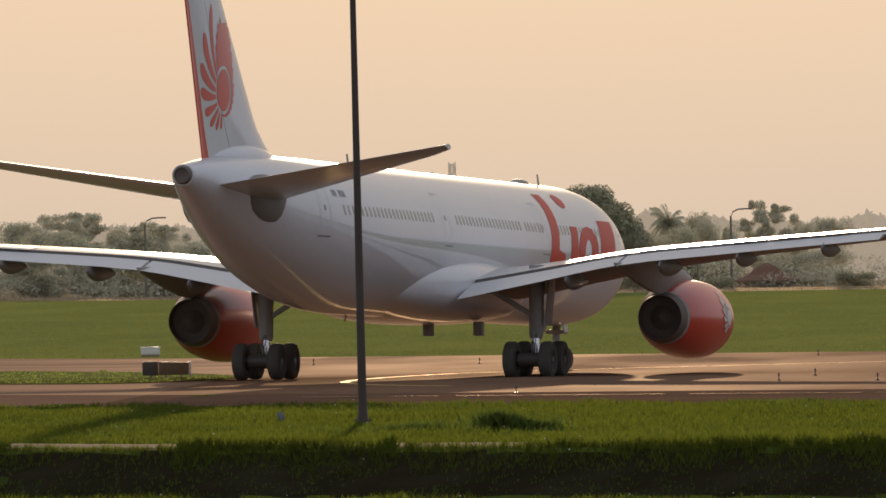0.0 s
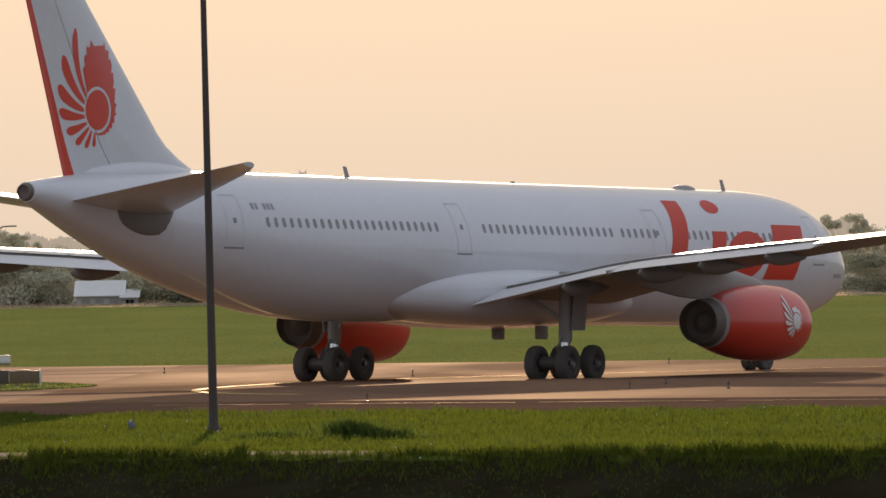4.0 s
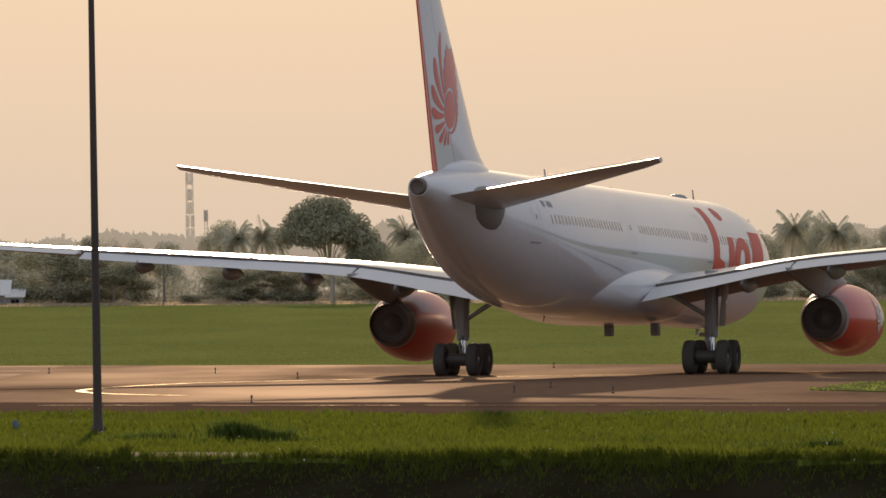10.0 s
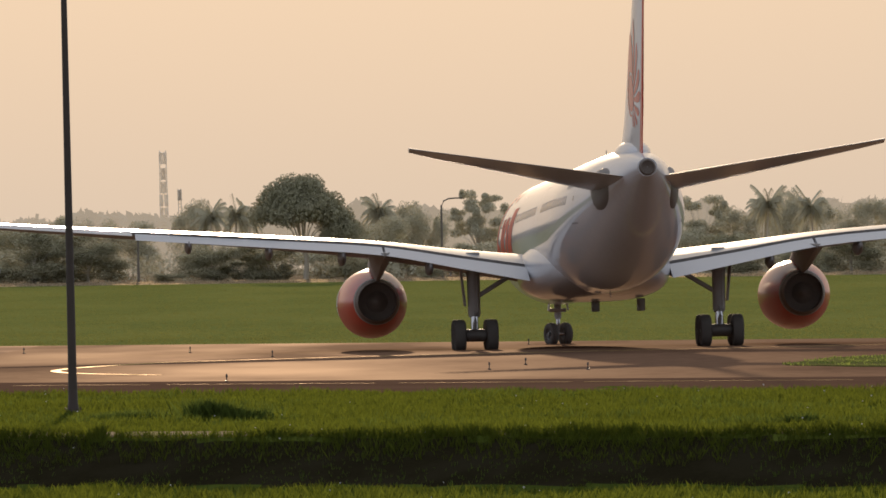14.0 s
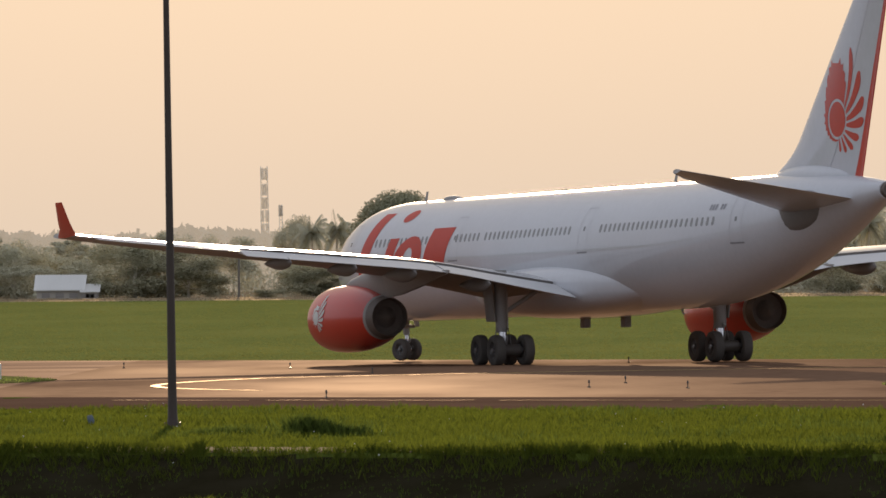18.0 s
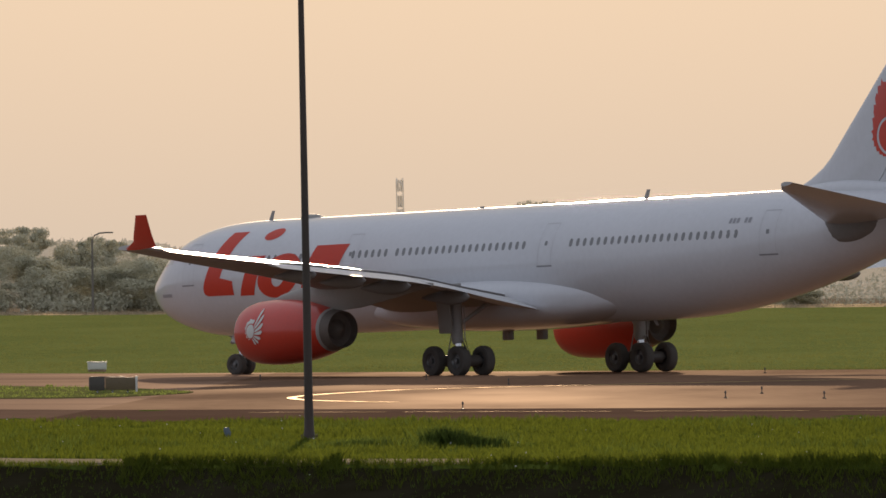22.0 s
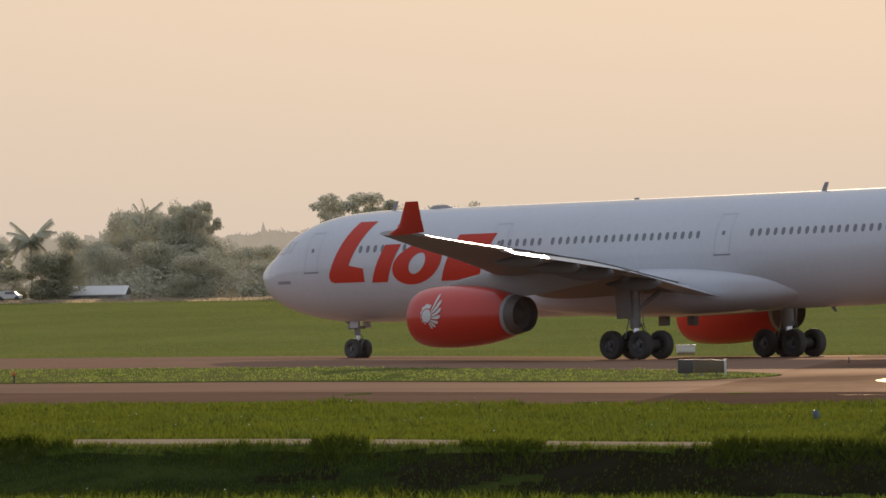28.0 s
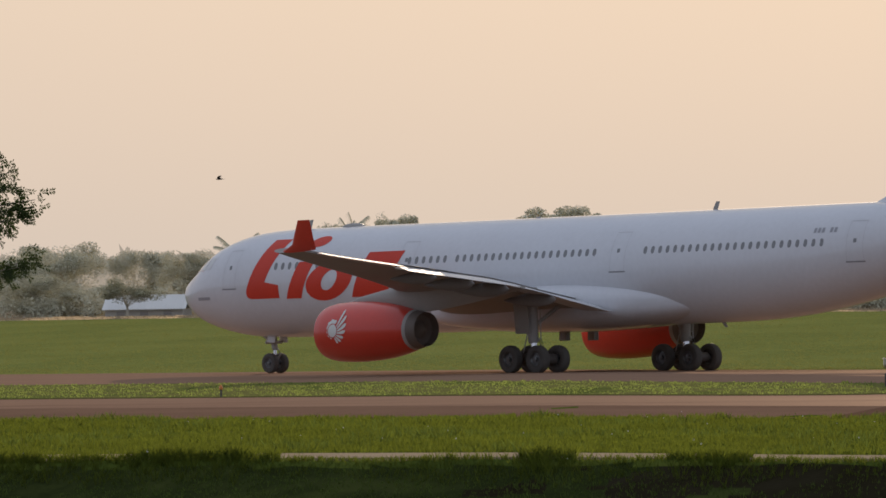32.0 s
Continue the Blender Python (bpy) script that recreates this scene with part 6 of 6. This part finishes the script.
# ---- movement ----
# seconds, place of the main wheels' middle, heading to the right of straight away, height, pitch and bank
ROUTE = [
    (0, -12.74, 413.30, 12.64, -0.031, -0.11, 0.42), (0.5, -12.18, 415.30, 15.85, -0.041, -0.08, 0.43), (1, -11.48, 417.29, 18.87, -0.049, -0.05, 0.44),
    (1.5, -10.65, 419.29, 21.72, -0.055, -0.02, 0.44), (2, -9.71, 421.28, 24.26, -0.059, 0.00, 0.44), (2.5, -8.72, 423.27, 26.36, -0.063, 0.01, 0.43),
    (3, -7.66, 425.27, 28.05, -0.065, 0.02, 0.42), (3.5, -6.53, 427.29, 29.40, -0.069, 0.03, 0.41), (5.5, -2.07, 435.78, 30.19, -0.074, 0.03, 0.30),
    (6, -1.04, 437.85, 29.31, -0.056, 0.03, 0.25), (6.5, -0.05, 439.91, 27.94, -0.036, 0.02, 0.19), (7, 0.87, 441.93, 26.22, -0.015, 0.00, 0.13),
    (7.5, 1.72, 443.90, 24.15, -0.003, -0.03, 0.06), (8, 2.55, 445.83, 21.67, -0.001, -0.06, -0.01), (8.5, 3.27, 447.72, 19.13, -0.004, -0.09, -0.09),
    (9, 3.90, 449.59, 16.79, -0.006, -0.13, -0.16), (9.5, 4.47, 451.44, 14.66, -0.007, -0.17, -0.22), (10, 4.97, 453.31, 12.84, -0.008, -0.20, -0.28),
    (10.5, 5.42, 455.20, 11.03, -0.010, -0.21, -0.33), (11, 5.80, 457.14, 9.18, -0.012, -0.21, -0.36), (11.5, 6.12, 459.12, 7.23, -0.016, -0.20, -0.38),
    (12, 6.39, 461.15, 5.19, -0.021, -0.18, -0.38), (12.5, 6.58, 463.24, 3.16, -0.030, -0.15, -0.37), (13, 6.71, 465.39, 1.09, -0.040, -0.12, -0.36),
    (13.5, 6.75, 467.58, -1.03, -0.053, -0.09, -0.34), (14, 6.71, 469.81, -3.23, -0.062, -0.05, -0.33), (14.5, 6.58, 472.08, -5.36, -0.068, -0.02, -0.31),
    (16.5, 5.15, 481.77, -15.10, -0.025, 0.14, -0.36), (17, 4.55, 484.18, -17.52, -0.018, 0.14, -0.37), (17.5, 3.88, 486.57, -19.83, -0.012, 0.13, -0.38),
    (18, 3.12, 488.95, -22.20, -0.005, 0.11, -0.39), (18.5, 2.28, 491.32, -24.49, 0.002, 0.08, -0.39), (19, 1.33, 493.65, -26.56, 0.009, 0.04, -0.39),
    (19.5, 0.29, 495.94, -28.53, 0.010, -0.00, -0.39), (20, -0.84, 498.19, -30.53, 0.006, -0.03, -0.37), (20.5, -2.04, 500.40, -32.42, -0.001, -0.05, -0.34),
    (21, -3.33, 502.56, -34.14, -0.008, -0.07, -0.29), (21.5, -4.67, 504.69, -35.74, -0.015, -0.07, -0.24), (22, -6.05, 506.76, -37.25, -0.020, -0.07, -0.19),
    (22.5, -7.50, 508.79, -38.78, -0.023, -0.07, -0.14), (23, -9.03, 510.76, -40.37, -0.024, -0.05, -0.09), (23.5, -10.62, 512.69, -41.82, -0.022, -0.03, -0.04),
    (24, -12.28, 514.58, -43.05, -0.021, -0.00, 0.01), (24.5, -14.00, 516.43, -44.15, -0.021, 0.03, 0.05), (25, -15.77, 518.25, -45.16, -0.020, 0.06, 0.09),
    (25.5, -17.60, 520.06, -46.16, -0.018, 0.09, 0.12), (26, -19.44, 521.86, -46.99, -0.016, 0.11, 0.16), (26.5, -21.34, 523.66, -47.64, -0.014, 0.14, 0.20),
    (28.5, -29.21, 531.15, -48.34, 0.005, 0.22, 0.33), (29, -31.22, 533.08, -48.44, 0.017, 0.22, 0.35), (29.5, -33.26, 535.01, -48.45, 0.029, 0.22, 0.36),
    (30, -35.33, 536.95, -48.38, 0.043, 0.23, 0.37), (30.5, -37.39, 538.90, -48.31, 0.057, 0.25, 0.37), (31, -39.50, 540.83, -48.27, 0.070, 0.25, 0.38),
    (31.5, -41.60, 542.76, -48.28, 0.085, 0.26, 0.39), (32, -43.69, 544.68, -48.41, 0.101, 0.27, 0.40),
]


def motions():
    walk(airplane, [(t, pose(x, y, 0.035 + z, bank, -pitch, 90 - turn)) for t, x, y, turn, z, pitch, bank in ROUTE])
    ts = [r[0] for r in ROUTE]
    gone = [0.0]
    for a, b in zip(ROUTE, ROUTE[1:]):
        gone.append(gone[-1] + math.hypot(b[1] - a[1], b[2] - a[2]))
    fine = [0.12 * k for k in range(int(32 / 0.12) + 1)] + [32.0]
    steer = []
    for t in fine:
        d = 0.6
        s = np.interp([t - d, t + d], ts, gone)
        w = np.radians(np.interp([t - d, t + d], ts, [r[3] for r in ROUTE]))
        steer.append(-math.degrees(math.atan(25.4 * (w[1] - w[0]) / max(0.5, s[1] - s[0]))))
    for ob, x, y, r in AXLES:
        rows = []
        for t, st in zip(fine, steer):
            spin = math.degrees(float(np.interp(t, ts, gone)) / r)
            if x > 20:
                a = radians(st)
                rows.append((t, pose(x - y * math.sin(a), y * math.cos(a), r, 0, spin, st)))
            else:
                rows.append((t, pose(x, y, r, 0, spin, 0)))
        walk(ob, rows)

    # birds: one crosses low from the lamp post to the right, one glides off to the left
    for (ob, wings), rows, beat in ((BIRDS[0], ((0, -150, 200, 1.5, 80), (5.6, -14.5, 200, 3.0, 80), (6.0, -8.1, 200, 3.5, 75), (6.5, -0.55, 200, 4.65, 75), (7.1, 9, 200, 6.0, 75), (32, 420, 230, 40, 80)), 4.0),
                                    (BIRDS[1], ((0, 330, 260, 12, -90), (30.0, -9.0, 260, 7.4, -88), (30.5, -15.3, 260, 7.36, -90), (31.0, -20.9, 260, 7.15, -90), (31.5, -26.1, 260, 7.02, -90), (32.0, -30.3, 260, 6.88, -90)), 1.2)):
        walk(ob, [(t, pose(x, y, z, 0, 0, 90 - turn)) for t, x, y, z, turn in rows])
        for wing, side in wings:
            walk(wing, [(0.08 * k, pose(0, 0, 0, side * (12 + 24 * math.sin(0.08 * k * beat * 6.28)), 0, 0)) for k in range(401)])


motions()
